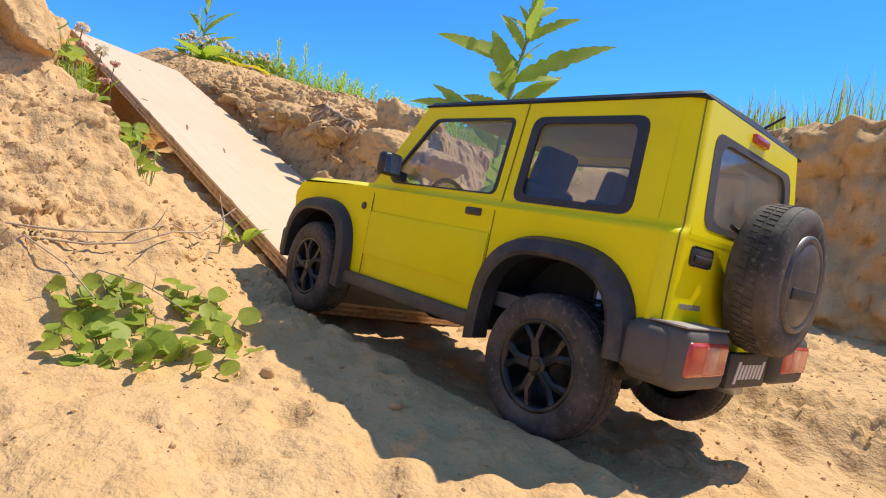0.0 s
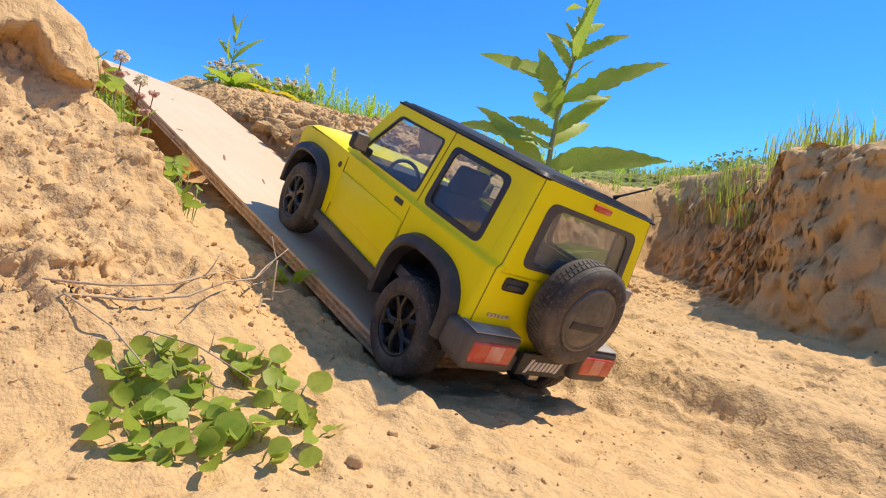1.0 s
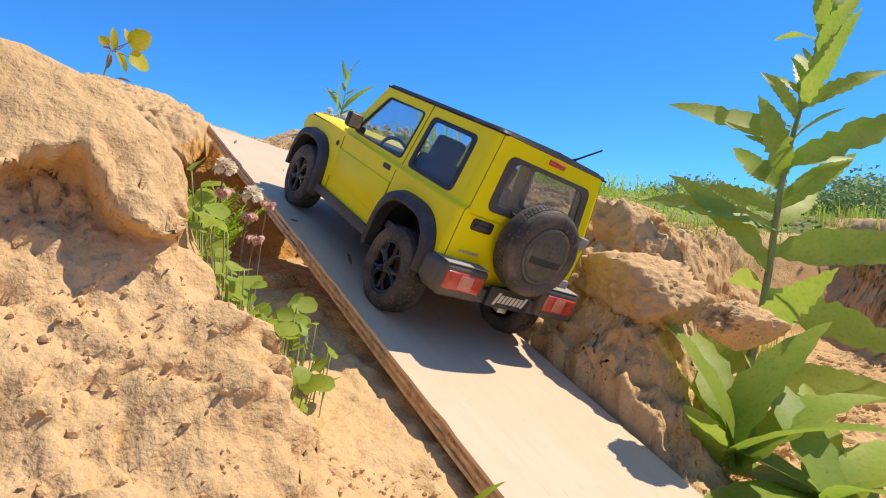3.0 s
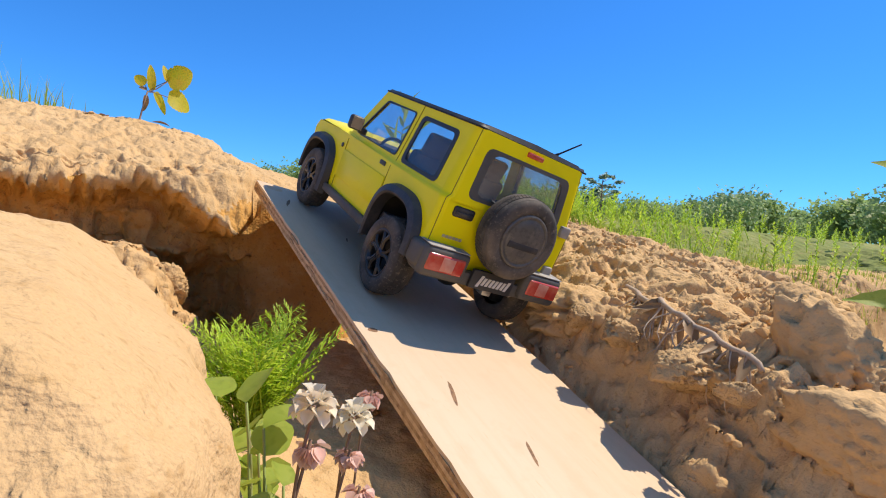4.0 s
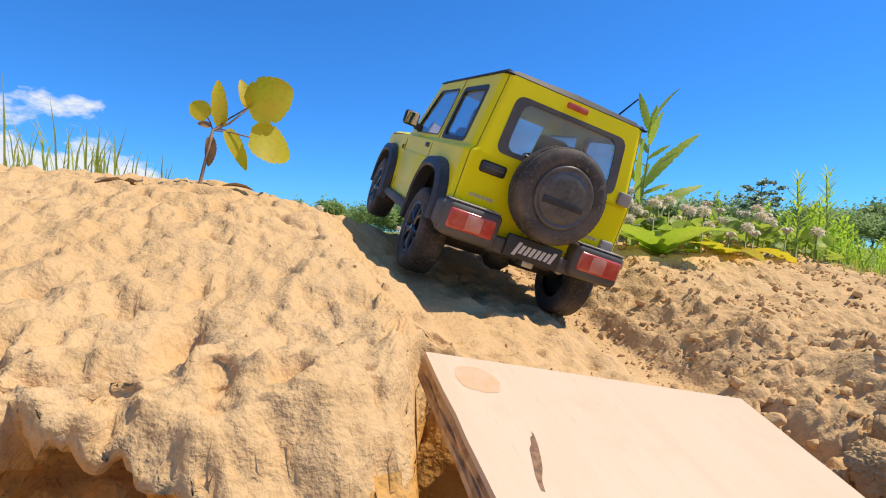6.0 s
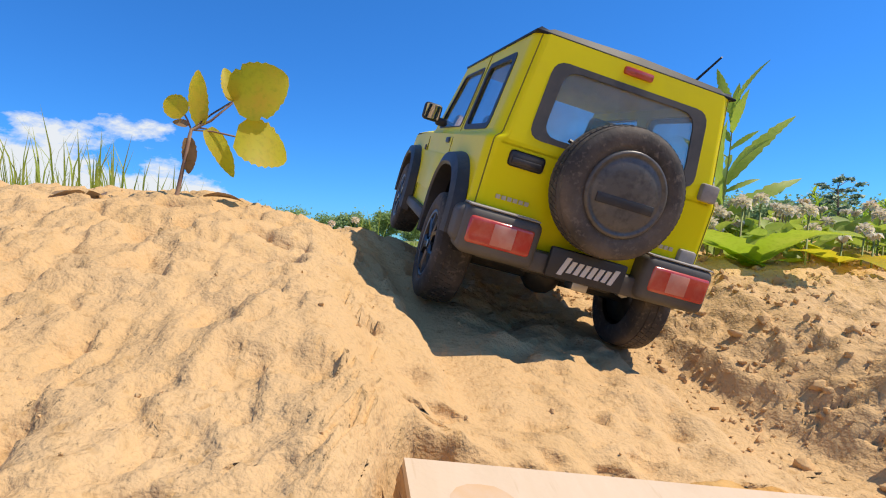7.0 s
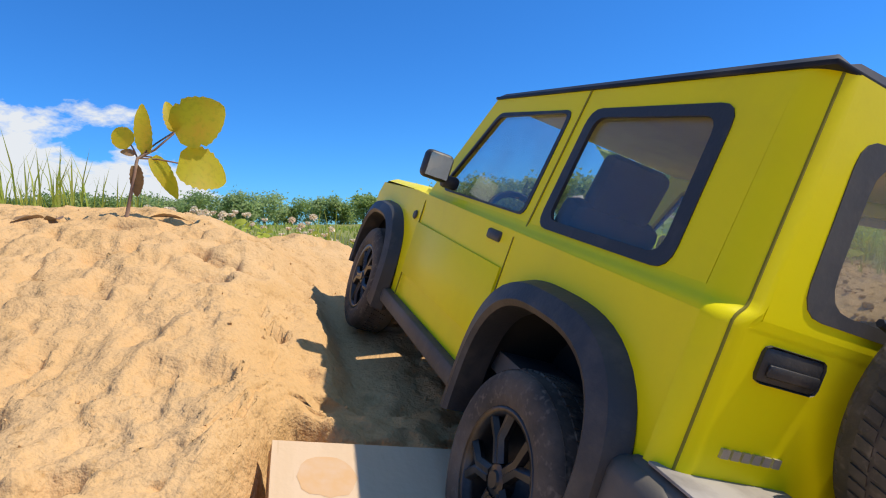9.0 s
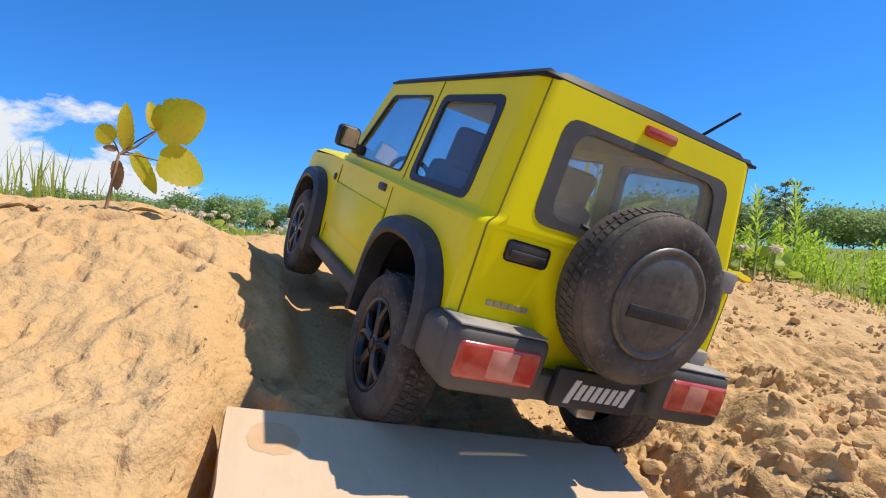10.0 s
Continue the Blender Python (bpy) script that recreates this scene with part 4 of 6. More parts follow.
    # --- arches, sills, bumper
    for s in (-1, 1):
        for cy in (-0.04, AXLE_F):
            bm = bmesh.new()
            a0, a1, n = (178, -16, 36) if cy < 1 else (196, -6, 36)
            rows = []
            for i in range(n + 1):
                a = radians(a0 + (a1 - a0) * i / n)
                flat = (abs(math.cos(a)) ** 2.8 + abs(math.sin(a)) ** 2.8) ** (-1 / 2.8) * 0.90
                ring = []
                for r, x in ((0.425, 0.70), (0.43, 0.805), (0.452, 0.818), (0.518, 0.800), (0.545, 0.733), (0.52, 0.70)):
                    ring.append(bm.verts.new((s * x, cy + r * flat * math.cos(a), 0.45 + r * flat * math.sin(a))))
                rows.append(ring)
            for p, q in zip(rows, rows[1:]):
                for j in range(5):
                    bm.faces.new((p[j], p[j + 1], q[j + 1], q[j]))
            bm.faces.new(rows[0])
            bm.faces.new(rows[-1])
            part("wheel_arch", shrink(bm), PLASTIC, body, "black plastic wheel arch")
            # inner well
            bm = bmesh.new()
            rows = []
            for i in range(11):
                a = radians(190 - 200 * i / 10)
                rows.append([bm.verts.new((s * x, cy + 0.44 * math.cos(a), 0.45 + 0.44 * math.sin(a))) for x in (0.72, 0.42)])
            for p, q in zip(rows, rows[1:]):
                bm.faces.new((p[0], p[1], q[1], q[0]))
            bm.faces.new([r[1] for r in rows])
            part("wheel_well", shrink(bm), WELL, body)
        bm = bmesh.new()
        box(bm, min(s * 0.66, s * 0.765), max(s * 0.66, s * 0.765), 0.42, 1.84, 0.365, 0.455, 0.02)
        part("sill", shrink(bm), DUSTY, body)
    bm = bmesh.new()
    box(bm, -0.64, 0.64, -0.70, -0.55, 0.40, 0.52, 0.02)
    bumper = part("rear_bumper", shrink(bm), DUSTY, body, "dusty black rear bumper")
    for s in (-1, 1):
        bm = bmesh.new()
        box(bm, min(s * 0.32, s * 0.76), max(s * 0.32, s * 0.76), -0.765, -0.50, 0.41, 0.675, 0.045, 3)
        part("bumper_end", shrink(bm), DUSTY, bumper)
        bm = bmesh.new()
        box(bm, min(s * 0.66, s * 0.785), max(s * 0.66, s * 0.785), -0.70, -0.47, 0.44, 0.66, 0.05, 3)
        part("bumper_corner", shrink(bm), DUSTY, bumper)
    for s in (-1, 1):
        bm = bmesh.new()
        box(bm, min(s * 0.345, s * 0.748), max(s * 0.345, s * 0.748), -0.752, -0.58, 0.672, 0.681, 0.004)
        part("dust", shrink(bm), DUST_TOP, bumper)
        bm = bmesh.new()
        box(bm, min(s * 0.365, s * 0.735), max(s * 0.365, s * 0.735), -0.778, -0.74, 0.475, 0.625, 0.02, 3)
        lamp = part("tail_lamp", shrink(bm), LENS_RED, bumper, "red tail lamp")
        bm = bmesh.new()
        box(bm, min(s * 0.47, s * 0.60), max(s * 0.47, s * 0.60), -0.7815, -0.77, 0.49, 0.61, 0.008)
        part("clear_lens", shrink(bm), LENS_PALE, lamp)
    bm = bmesh.new()
    box(bm, -0.235, 0.235, -0.74, -0.70, 0.405, 0.575, 0.012)
    plate = part("number_plate_holder", shrink(bm), PLASTIC, bumper)
    bm = bmesh.new()
    # the white mark on it, as slanted bars
    for i, (h0, h1) in enumerate(((0.43, 0.535), (0.45, 0.52), (0.45, 0.52), (0.45, 0.52), (0.45, 0.52), (0.45, 0.52), (0.45, 0.52), (0.445, 0.535))):
        x = -0.165 + i * 0.043
        bm = bmesh.new()
        v = [bm.verts.new((x + dx + (z - 0.45) * 0.35, y, z)) for y in (-0.7445, -0.739) for dx, z in ((0, h0), (0.029, h0), (0.029, h1), (0, h1))]
        for f in ((0, 1, 2, 3), (4, 5, 6, 7), (0, 1, 5, 4), (1, 2, 6, 5), (2, 3, 7, 6), (3, 0, 4, 7)):
            bm.faces.new([v[i] for i in f])
        part("white_bar", shrink(bm), WHITE, plate)

    # --- spare wheel
    spare = new("spare_wheel", None)
    spare.parent = body
    bm = bmesh.new()
    prof = tyre_profile(0.365, 0.11)
    lathe(bm, prof, 48)
    bt = bmesh.new()
    add_tread(bt, 0.365, 0.11, 64)
    for b in (bm, bt):
        bmesh.ops.rotate(b, cent=(0, 0, 0), matrix=Matrix.Rotation(radians(-90), 3, "Z"), verts=b.verts)
        bmesh.ops.translate(b, vec=(0.0, -0.775, 0.945), verts=b.verts)
    part("tyre", shrink(bm), RUBBER, spare, "black spare tyre with block tread", smooth=True)
    tagged(part("tread", shrink(bt), RUBBER, spare), kind="stuff")
    bm = bmesh.new()
    rings = [(0.0, -0.064), (0.12, -0.061), (0.19, -0.052), (0.204, -0.044), (0.210, -0.054), (0.228, -0.052), (0.234, -0.03), (0.234, 0.05)]
    vs = [[bm.verts.new((r * math.cos(2 * math.pi * i / 40), -0.845 + h, 0.945 + r * math.sin(2 * math.pi * i / 40))) for i in range(40)] for r, h in rings[1:]]
    c = bm.verts.new((0, -0.845 - 0.062, 0.945))
    for i in range(40):
        bm.faces.new((c, vs[0][i], vs[0][(i + 1) % 40]))
        for a, b in zip(vs, vs[1:]):
            bm.faces.new((a[i], b[i], b[(i + 1) % 40], a[(i + 1) % 40]))
    cover = part("wheel_cover", shrink(bm), COVER, spare, "scratched dusty black cover disc", smooth=True)
    bm = bmesh.new()
    box(bm, -0.165, 0.165, -0.909, -0.893, 0.872, 0.925, 0.004)
    part("slot", shrink(bm), PLASTIC, cover)
    bm = bmesh.new()
    box(bm, -0.13, 0.13, -0.70, -0.60, 0.84, 1.05, 0.03)
    part("bracket", shrink(bm), PLASTIC, spare)

    # --- inside
    for s in (-1, 1):
        bm = bmesh.new()
        box(bm, s * 0.34 - 0.24, s * 0.34 + 0.24, 0.55, 1.05, 0.62, 0.78, 0.05)
        m = Matrix.Translation((s * 0.34, 0.56, 0.72)) @ Matrix.Rotation(radians(14), 4, "X")
        box(bm, -0.22, 0.22, -0.07, 0.07, 0.0, 0.55, 0.05, m=m)
        box(bm, -0.15, 0.15, -0.05, 0.05, 0.52, 0.76, 0.04, m=m)
        part("seat", shrink(bm), SEAT, body, "dark fabric seat with headrest")
        bm = bmesh.new()
        m = Matrix.Translation((s * 0.33, -0.30, 0.78)) @ Matrix.Rotation(radians(10), 4, "X")
        box(bm, -0.26, 0.26, -0.05, 0.05, 0.0, 0.38, 0.05, m=m)
        part("rear_seat", shrink(bm), SEAT, body)
    bm = bmesh.new()
    box(bm, -0.66, 0.66, 1.36, 1.68, 0.80, 1.12, 0.05)
    part("dashboard", shrink(bm), SEAT, body)
    bm = bmesh.new()
    tube(bm, [(-0.34 + 0.17 * math.cos(a), 1.26 + 0.05 * math.sin(a), 1.06 + 0.16 * math.sin(a)) for a in [2 * math.pi * i / 20 for i in range(21)]], 0.018, 6)
    part("steering_wheel", shrink(bm), PLASTIC, body)
    bm = bmesh.new()
    box(bm, -0.66, 0.66, -0.52, 1.72, 0.52, 0.60)
    part("cabin_floor", shrink(bm), INNER, body)
    for s in (-1, 1):
        bm = bmesh.new()
        box(bm, min(s * 0.66, s * 0.69), max(s * 0.66, s * 0.69), 0.45, 1.5, 0.60, 1.05)
        part("door_card", shrink(bm), INNER, body)
    bm = bmesh.new()
    box(bm, -0.60, 0.60, -0.52, 1.28, 1.628, 1.645)
    part("headliner", shrink(bm), LINER, body)

    # --- chassis
    bm = bmesh.new()
    for s in (-1, 1):
        box(bm, s * 0.33 - 0.05, s * 0.33 + 0.05, -0.55, 2.7, 0.40, 0.52, 0.01)
    box(bm, -0.28, 0.28, 0.5, 1.7, 0.36, 0.50, 0.02)
    box(bm, -0.3, 0.3, -0.52, -0.30, 0.36, 0.48, 0.02)
    part("frame", shrink(bm), CHASSIS, car)
    for cy, cz in ((AXLE_R, HUB_R), (AXLE_F, HUB_F)):
        bm = bmesh.new()
        tube(bm, [(-0.60, cy, cz), (0.60, cy, cz)], 0.055, 10)
        bmesh.ops.create_icosphere(bm, subdivisions=2, radius=0.14, matrix=Matrix.Translation((0.12 if cy > 1 else 0.0, cy, cz)))
        axle = part("axle", shrink(bm), CHASSIS, car)
        for s in (-1, 1):
            bm = bmesh.new()
            tube(bm, [(s * 0.46, cy - 0.06, 0.36), (s * 0.43, cy - 0.04, 0.74)], 0.035, 8)
            for i in range(7):
                z = 0.44 + i * 0.035
                tube(bm, [(s * 0.455 + 0.06 * math.cos(a), cy - 0.055 + 0.06 * math.sin(a), z + 0.035 * a / 6.28) for a in [k * 0.785 for k in range(9)]], 0.012, 5)
            part("shock_absorber", shrink(bm), STEEL, axle)
    bm = bmesh.new()
    tube(bm, [(0.30, -0.66, 0.42), (0.30, -0.3, 0.42)], 0.04, 8)
    box(bm, -0.05, 0.05, -0.72, -0.60, 0.36, 0.42, 0.01)
    part("tow_hook", shrink(bm), STEEL, car)
    return car


def tyre_profile(r, half):
    """(radius, along the axle) of a tyre, outer side first."""
    return [(r * 0.60, half * 0.80), (r * 0.64, half * 0.98), (r * 0.74, half * 1.04), (r * 0.86, half * 1.02), (r * 0.945, half * 0.90), (r * 0.975, half * 0.72),
            (r * 0.985, 0), (r * 0.975, -half * 0.72), (r * 0.945, -half * 0.90), (r * 0.86, -half * 1.02), (r * 0.74, -half * 1.04), (r * 0.64, -half * 0.98), (r * 0.60, -half * 0.80)]


def add_tread(bm, r, half, n):
    """Rows of rubber blocks round a tyre."""
    for row, (h0, h1) in enumerate(((-0.80, -0.52), (-0.44, -0.08), (0.0, 0.36), (0.44, 0.80))):
        for i in range(n):
            a0 = 2 * math.pi * (i + 0.5 * (row % 2)) / n
            a1 = a0 + 2 * math.pi / n * 0.70
            vs = []
            for rr in (r * 0.965, r * 0.995):
                k = 0.975 if rr > r * 0.99 and row in (0, 3) else 1.0
                for h, a in ((h0, a0), (h1, a0 + 0.03), (h1, a1 + 0.03), (h0, a1)):
                    vs.append(bm.verts.new((h * half, rr * k * math.cos(a), rr * k * math.sin(a))))
            bm.faces.new(vs[4:8])
            for j in range(4):
                bm.faces.new((vs[j], vs[(j + 1) % 4], vs[4 + (j + 1) % 4], vs[4 + j]))


def make_wheel(car):
    """One wheel, its outer side towards -x, its axle at the origin."""
    hub = new("wheel", None)
    hub.parent = car
    bm = bmesh.new()
    lathe(bm, tyre_profile(WHEEL_R, 0.115), 44)
    part("tyre", shrink(bm), RUBBER, hub, "dusty rubber tyre", smooth=True)
    bm = bmesh.new()
    add_tread(bm, WHEEL_R, 0.115, 58)
    tagged(part("tread", shrink(bm), RUBBER, hub), kind="stuff")
    rim = new("rim", None)
    rim.parent = hub
    bm = bmesh.new()
    lathe(bm, [(0.225, -0.095), (0.222, -0.112), (0.200, -0.106), (0.192, -0.07), (0.180, 0.08), (0.0, 0.085)], 36)
    part("barrel", shrink(bm), RIM, rim, smooth=True)
    for i in range(5):
        bm = bmesh.new()
        for d in (-0.20, 0.20):
            a = 2 * math.pi * i / 5
            p0 = (-0.088, 0.05 * math.cos(a + d), 0.05 * math.sin(a + d))
            p1 = (-0.094, 0.125 * math.cos(a + d * 0.45), 0.125 * math.sin(a + d * 0.45))
            p2 = (-0.086, 0.20 * math.cos(a + d * 1.3), 0.20 * math.sin(a + d * 1.3))
            tube(bm, [p0, p1, p2], [0.020, 0.019, 0.022], 6)
        part("spoke", shrink(bm), RIM, rim)
    bm = bmesh.new()
    lathe(bm, [(0.0, -0.112), (0.026, -0.112), (0.03, -0.105), (0.05, -0.10), (0.055, -0.06)], 12)
    part("hub_cap", shrink(bm), RIM, rim)
    return hub


def place_wheels(car):
    """Four wheels; returns each with its seat on the car."""
    first = make_wheel(car)
    seats = []
    for n, (x, y, z, turn) in enumerate(((-0.685, AXLE_R, HUB_R, 0), (0.685, AXLE_R, HUB_R, 180), (-0.685, AXLE_F, HUB_F, 0), (0.685, AXLE_F, HUB_F, 180))):
        m = pose(x * K, y * K, z * K, 0, 0, turn)
        wheel = first if n == 0 else copy_thing(first, m)
        wheel.matrix_basis = m
        seats.append((wheel, x, y, z, turn))
    return seats


CAR = make_car()
WHEELS = place_wheels(CAR)


# ---- plants, stones and what lies about ----
def ground_at(x, y):
    """The height of the finished ground under points on the level parts."""
    return shape_ground(np.atleast_1d(np.float64(x)), np.atleast_1d(np.float64(y)))[:, 2]


def leaf(bm, base, way, up, length, width, rnd, n=7, droop=0.4, lobes=0.0, fold=0.25, round_tip=False, thick=0.0004):
    """A leaf blade from base along way, its face towards up, drooping, with a folded midrib and toothed or lobed edges."""
    way, up = Vector(way).normalized(), Vector(up)
    side = way.cross(up)
    if side.length < 1e-4:
        side = way.orthogonal()
    side.normalize()
    up = side.cross(way).normalized()
    p = Vector(base)
    d = way.copy()
    rows = []
    for i in range(n + 1):
        t = i / n
        if round_tip == "ovate":
            w = width * 1.04 * math.sin(math.pi * max(0.0, min(1.0, 0.04 + 0.96 * t)) ** 0.72) ** 0.62
        elif round_tip:
            w = width * math.sqrt(max(0.0, 1 - (2 * t - 1) ** 2)) * (0.95 + 0.05 * math.sin(9 * t))
        else:
            w = width * (math.sin(math.pi * min(1, t * 0.93 + 0.07)) ** 0.75) * (1.15 - 0.4 * t)
        if lobes:
            w *= 1 - lobes * (i % 2) * (0.15 + 0.85 * rnd.random()) - 0.35 * lobes * rnd.random()
        w = max(w, width * 0.03)
        uu = side.cross(d).normalized()
        rows.append((p.copy(), p + side * w * 0.5 + uu * w * 0.5 * fold, p - side * w * 0.5 + uu * w * 0.5 * fold, uu))
        p = p + d * (length / n)
        d = (d - up * (droop / n)).normalized()
    vs = [[bm.verts.new(q) for q in (r[1], r[0], r[2])] for r in rows]
    for a, b in zip(vs, vs[1:]):
        bm.faces.new((a[0], a[1], b[1], b[0]))
        bm.faces.new((a[1], a[2], b[2], b[1]))


def around(a, rise):
    return Vector((math.cos(a) * math.cos(rise), math.sin(a) * math.cos(rise), math.sin(rise)))


def plain(name, bm, mat, parent=None, label="", smooth=True):
    """Like part, but keeps the faces as they were drawn."""
    me = bpy.data.meshes.new(name)
    bm.to_mesh(me)
    bm.free()
    me.materials.append(mat)
    if smooth:
        me.shade_smooth()
    ob = new(name, me)
    if parent is not None:
        ob.parent = parent
    if label:
        ob["label"] = label
    return ob


def make_tall_weed(x, y, tall, lean, broad, count, reach, seed, label, slim=1.0):
    """A weed with one leaning stem, a few broad toothed leaves (height, reach in x, y, z) and many narrow ones towards its top."""
    rnd = random.Random(seed)
    z = float(ground_at(x, y)[0]) - 0.004
    plant = new("tall_weed")
    plant.location = (x, y, z)
    tagged(plant, label, "plant")
    lean = Vector(lean)

    def on_stem(h):
        return lean * h + Vector((0.003 * math.sin(h * 22), 0.002 * math.cos(h * 25), h))

    bm = bmesh.new()
    tube(bm, [on_stem(tall * k / 12) for k in range(13)], [0.0098 * tall * (1 - 0.065 * k) for k in range(13)], 8)
    plain("stem", bm, STEM, plant)

    def blade(h, way, length, width, droop, lobes, fold):
        face = Vector((rnd.uniform(-1.0, -0.3), rnd.uniform(-0.9, -0.1), rnd.uniform(0.15, 0.8)))
        bm = bmesh.new()
        leaf(bm, on_stem(h), way, face, length, width, rnd, 20, droop, lobes, fold)
        for v in bm.verts:
            v.co += Vector((0, 0, 1)) * 0.03 * length * noise.noise(v.co * (3.0 / max(length, 0.01)))
        plain("leaf", bm, LEAF_THISTLE, plant)

    for h, dx, dy, dz in broad:
        way = Vector((dx, dy, dz))
        length = way.length
        way = (way + Vector((0, 0, 0.30 * length))).normalized()
        blade(h, way, length * 1.06, length * rnd.uniform(0.22, 0.29) * slim, 0.55, 0.30, 0.10)
    for k in range(count):
        t = k / (count - 1)
        h = tall * (0.42 + 0.56 * t)
        ln = reach * (1 - 0.45 * t) * rnd.uniform(0.4, 1.35)
        blade(h, around(k * 2.4 + rnd.uniform(-0.4, 0.4), radians(rnd.uniform(15, 50) + 25 * t)), ln, ln * rnd.uniform(0.22, 0.34) * slim, rnd.uniform(0.1, 0.8), 0.30, 0.22)


def make_rosette(x, y, count, ln0, seed, name, label, mat, flat=25, spread=0.03):
    rnd = random.Random(seed)
    plant = new(name)
    z = float(ground_at(x, y)[0]) - 0.003
    plant.location = (x, y, z)
    tagged(plant, label, "plant")
    for k in range(count):
        a = k * 2.4 + rnd.uniform(-0.3, 0.3)
        rise = radians(rnd.uniform(flat * 0.4, flat * 2.6))
        ln = ln0 * rnd.uniform(0.65, 1.15)
        bm = bmesh.new()
        leaf(bm, Vector((rnd.uniform(-spread, spread) * 0.3, rnd.uniform(-spread, spread) * 0.3, 0.003)), around(a, rise), Vector((0, 0, 1)), ln, ln * (0.30 if mat is LEAF_THISTLE or ln0 < 0.05 else 0.40), rnd, 13, rnd.uniform(0.4, 1.0), 0.25, 0.22)
        plain("leaf", bm, mat, plant)
    return plant


def round_leaf(bm, p, rnd, r, tilt):
    """A rounded leaflet on a stalk that starts at the ground below p."""
    a = rnd.uniform(0, 6.28)
    way = around(a, rnd.uniform(-0.2, tilt))
    leaf(bm, p, way, Vector((rnd.uniform(-0.9, 0.6), rnd.uniform(-1.1, 0.4), 0.8)), r * 2, r * 1.9, rnd, 8, rnd.uniform(-0.3, 0.5), 0.0, rnd.uniform(0.05, 0.5), True, 0.0003)


def make_creeper(x0, x1, y0, y1, count, seed, r, name, label, height=0.018):
    """A low patch of round leaves."""
    rnd = random.Random(seed)
    plant = new(name)
    cx, cy = (x0 + x1) / 2, (y0 + y1) / 2
    plant.location = (cx, cy, 0)
    tagged(plant, label, "plant")
    for k in range(count):
        while True:
            u, v = rnd.uniform(-1, 1), rnd.uniform(-1, 1)
            if u * u + v * v < 1 and noise.noise(Vector((u * 1.7, v * 1.7, seed))) > -0.18:
                break
        x, y = u * (x1 - x0) / 2, v * (y1 - y0) / 2
        g = float(ground_at(cx + x, cy + y)[0])
        h = height * rnd.uniform(0.35, 1.15)
        p = Vector((x, y, g + h))
        bm = bmesh.new()
        tube(bm, [(x * 0.92, y * 0.92, g - 0.001), (x * 0.96, y * 0.96, g + h * 0.6), p], 0.00035, 5)
        plain("stalk", bm, STEM, plant)
        bm = bmesh.new()
        round_leaf(bm, p, rnd, r * rnd.uniform(0.6, 1.15), 0.7)
        plain("leaf", bm, LEAF_CLOVER, plant)
    return plant


def flower_head(bm, p, r, rnd, droop=False, count=30):
    """A round head of narrow florets; a faded one hangs down."""
    for k in range(count):
        t = (k + 0.5) / count
        rise = math.asin(1 - 2 * t * 0.85) if not droop else -0.5 - 1.0 * rnd.random()
        a = k * 2.4
        d = around(a, rise)
        leaf(bm, p + d * r * 0.35, d, around(a, rise + 1.4), r * rnd.uniform(0.5, 0.8), r * 0.62, rnd, 3, 0.9 if not droop else -0.2, 0, 0.7, False)


def make_clover():
    """The flowering clover at the bank's edge."""
    plant = make_creeper(-0.128, -0.045, 0.150, 0.250, 120, 8, 0.0055, "flowering_clover", "green clover with pink and white flower heads", 0.030)
    rnd = random.Random(3)
    cx, cy = -0.085, 0.19
    for fx, fy, fz, faded in ((-0.101, 0.177, 0.166, False), (-0.101, 0.178, 0.158, True), (-0.083, 0.196, 0.155, False), (-0.084, 0.195, 0.147, True), (-0.066, 0.222, 0.153, True), (-0.080, 0.196, 0.136, True)):
        g = float(ground_at(fx, fy)[0])
        bm = bmesh.new()
        tube(bm, [(fx - cx - 0.006, fy - cy + 0.004, min(g, fz - 0.03)), (fx - cx - 0.002, fy - cy + 0.002, fz - 0.014), (fx - cx, fy - cy, fz)], 0.0004, 6)
        plain("flower_stalk", bm, STEM_RED, plant)
        bm = bmesh.new()
        flower_head(bm, Vector((fx - cx, fy - cy, fz)), 0.0056, rnd, faded, 26)
        plain("flower_head", bm, PETAL_PINK if faded else PETAL, plant, "faded pink drooping flower head" if faded else "white flower head")


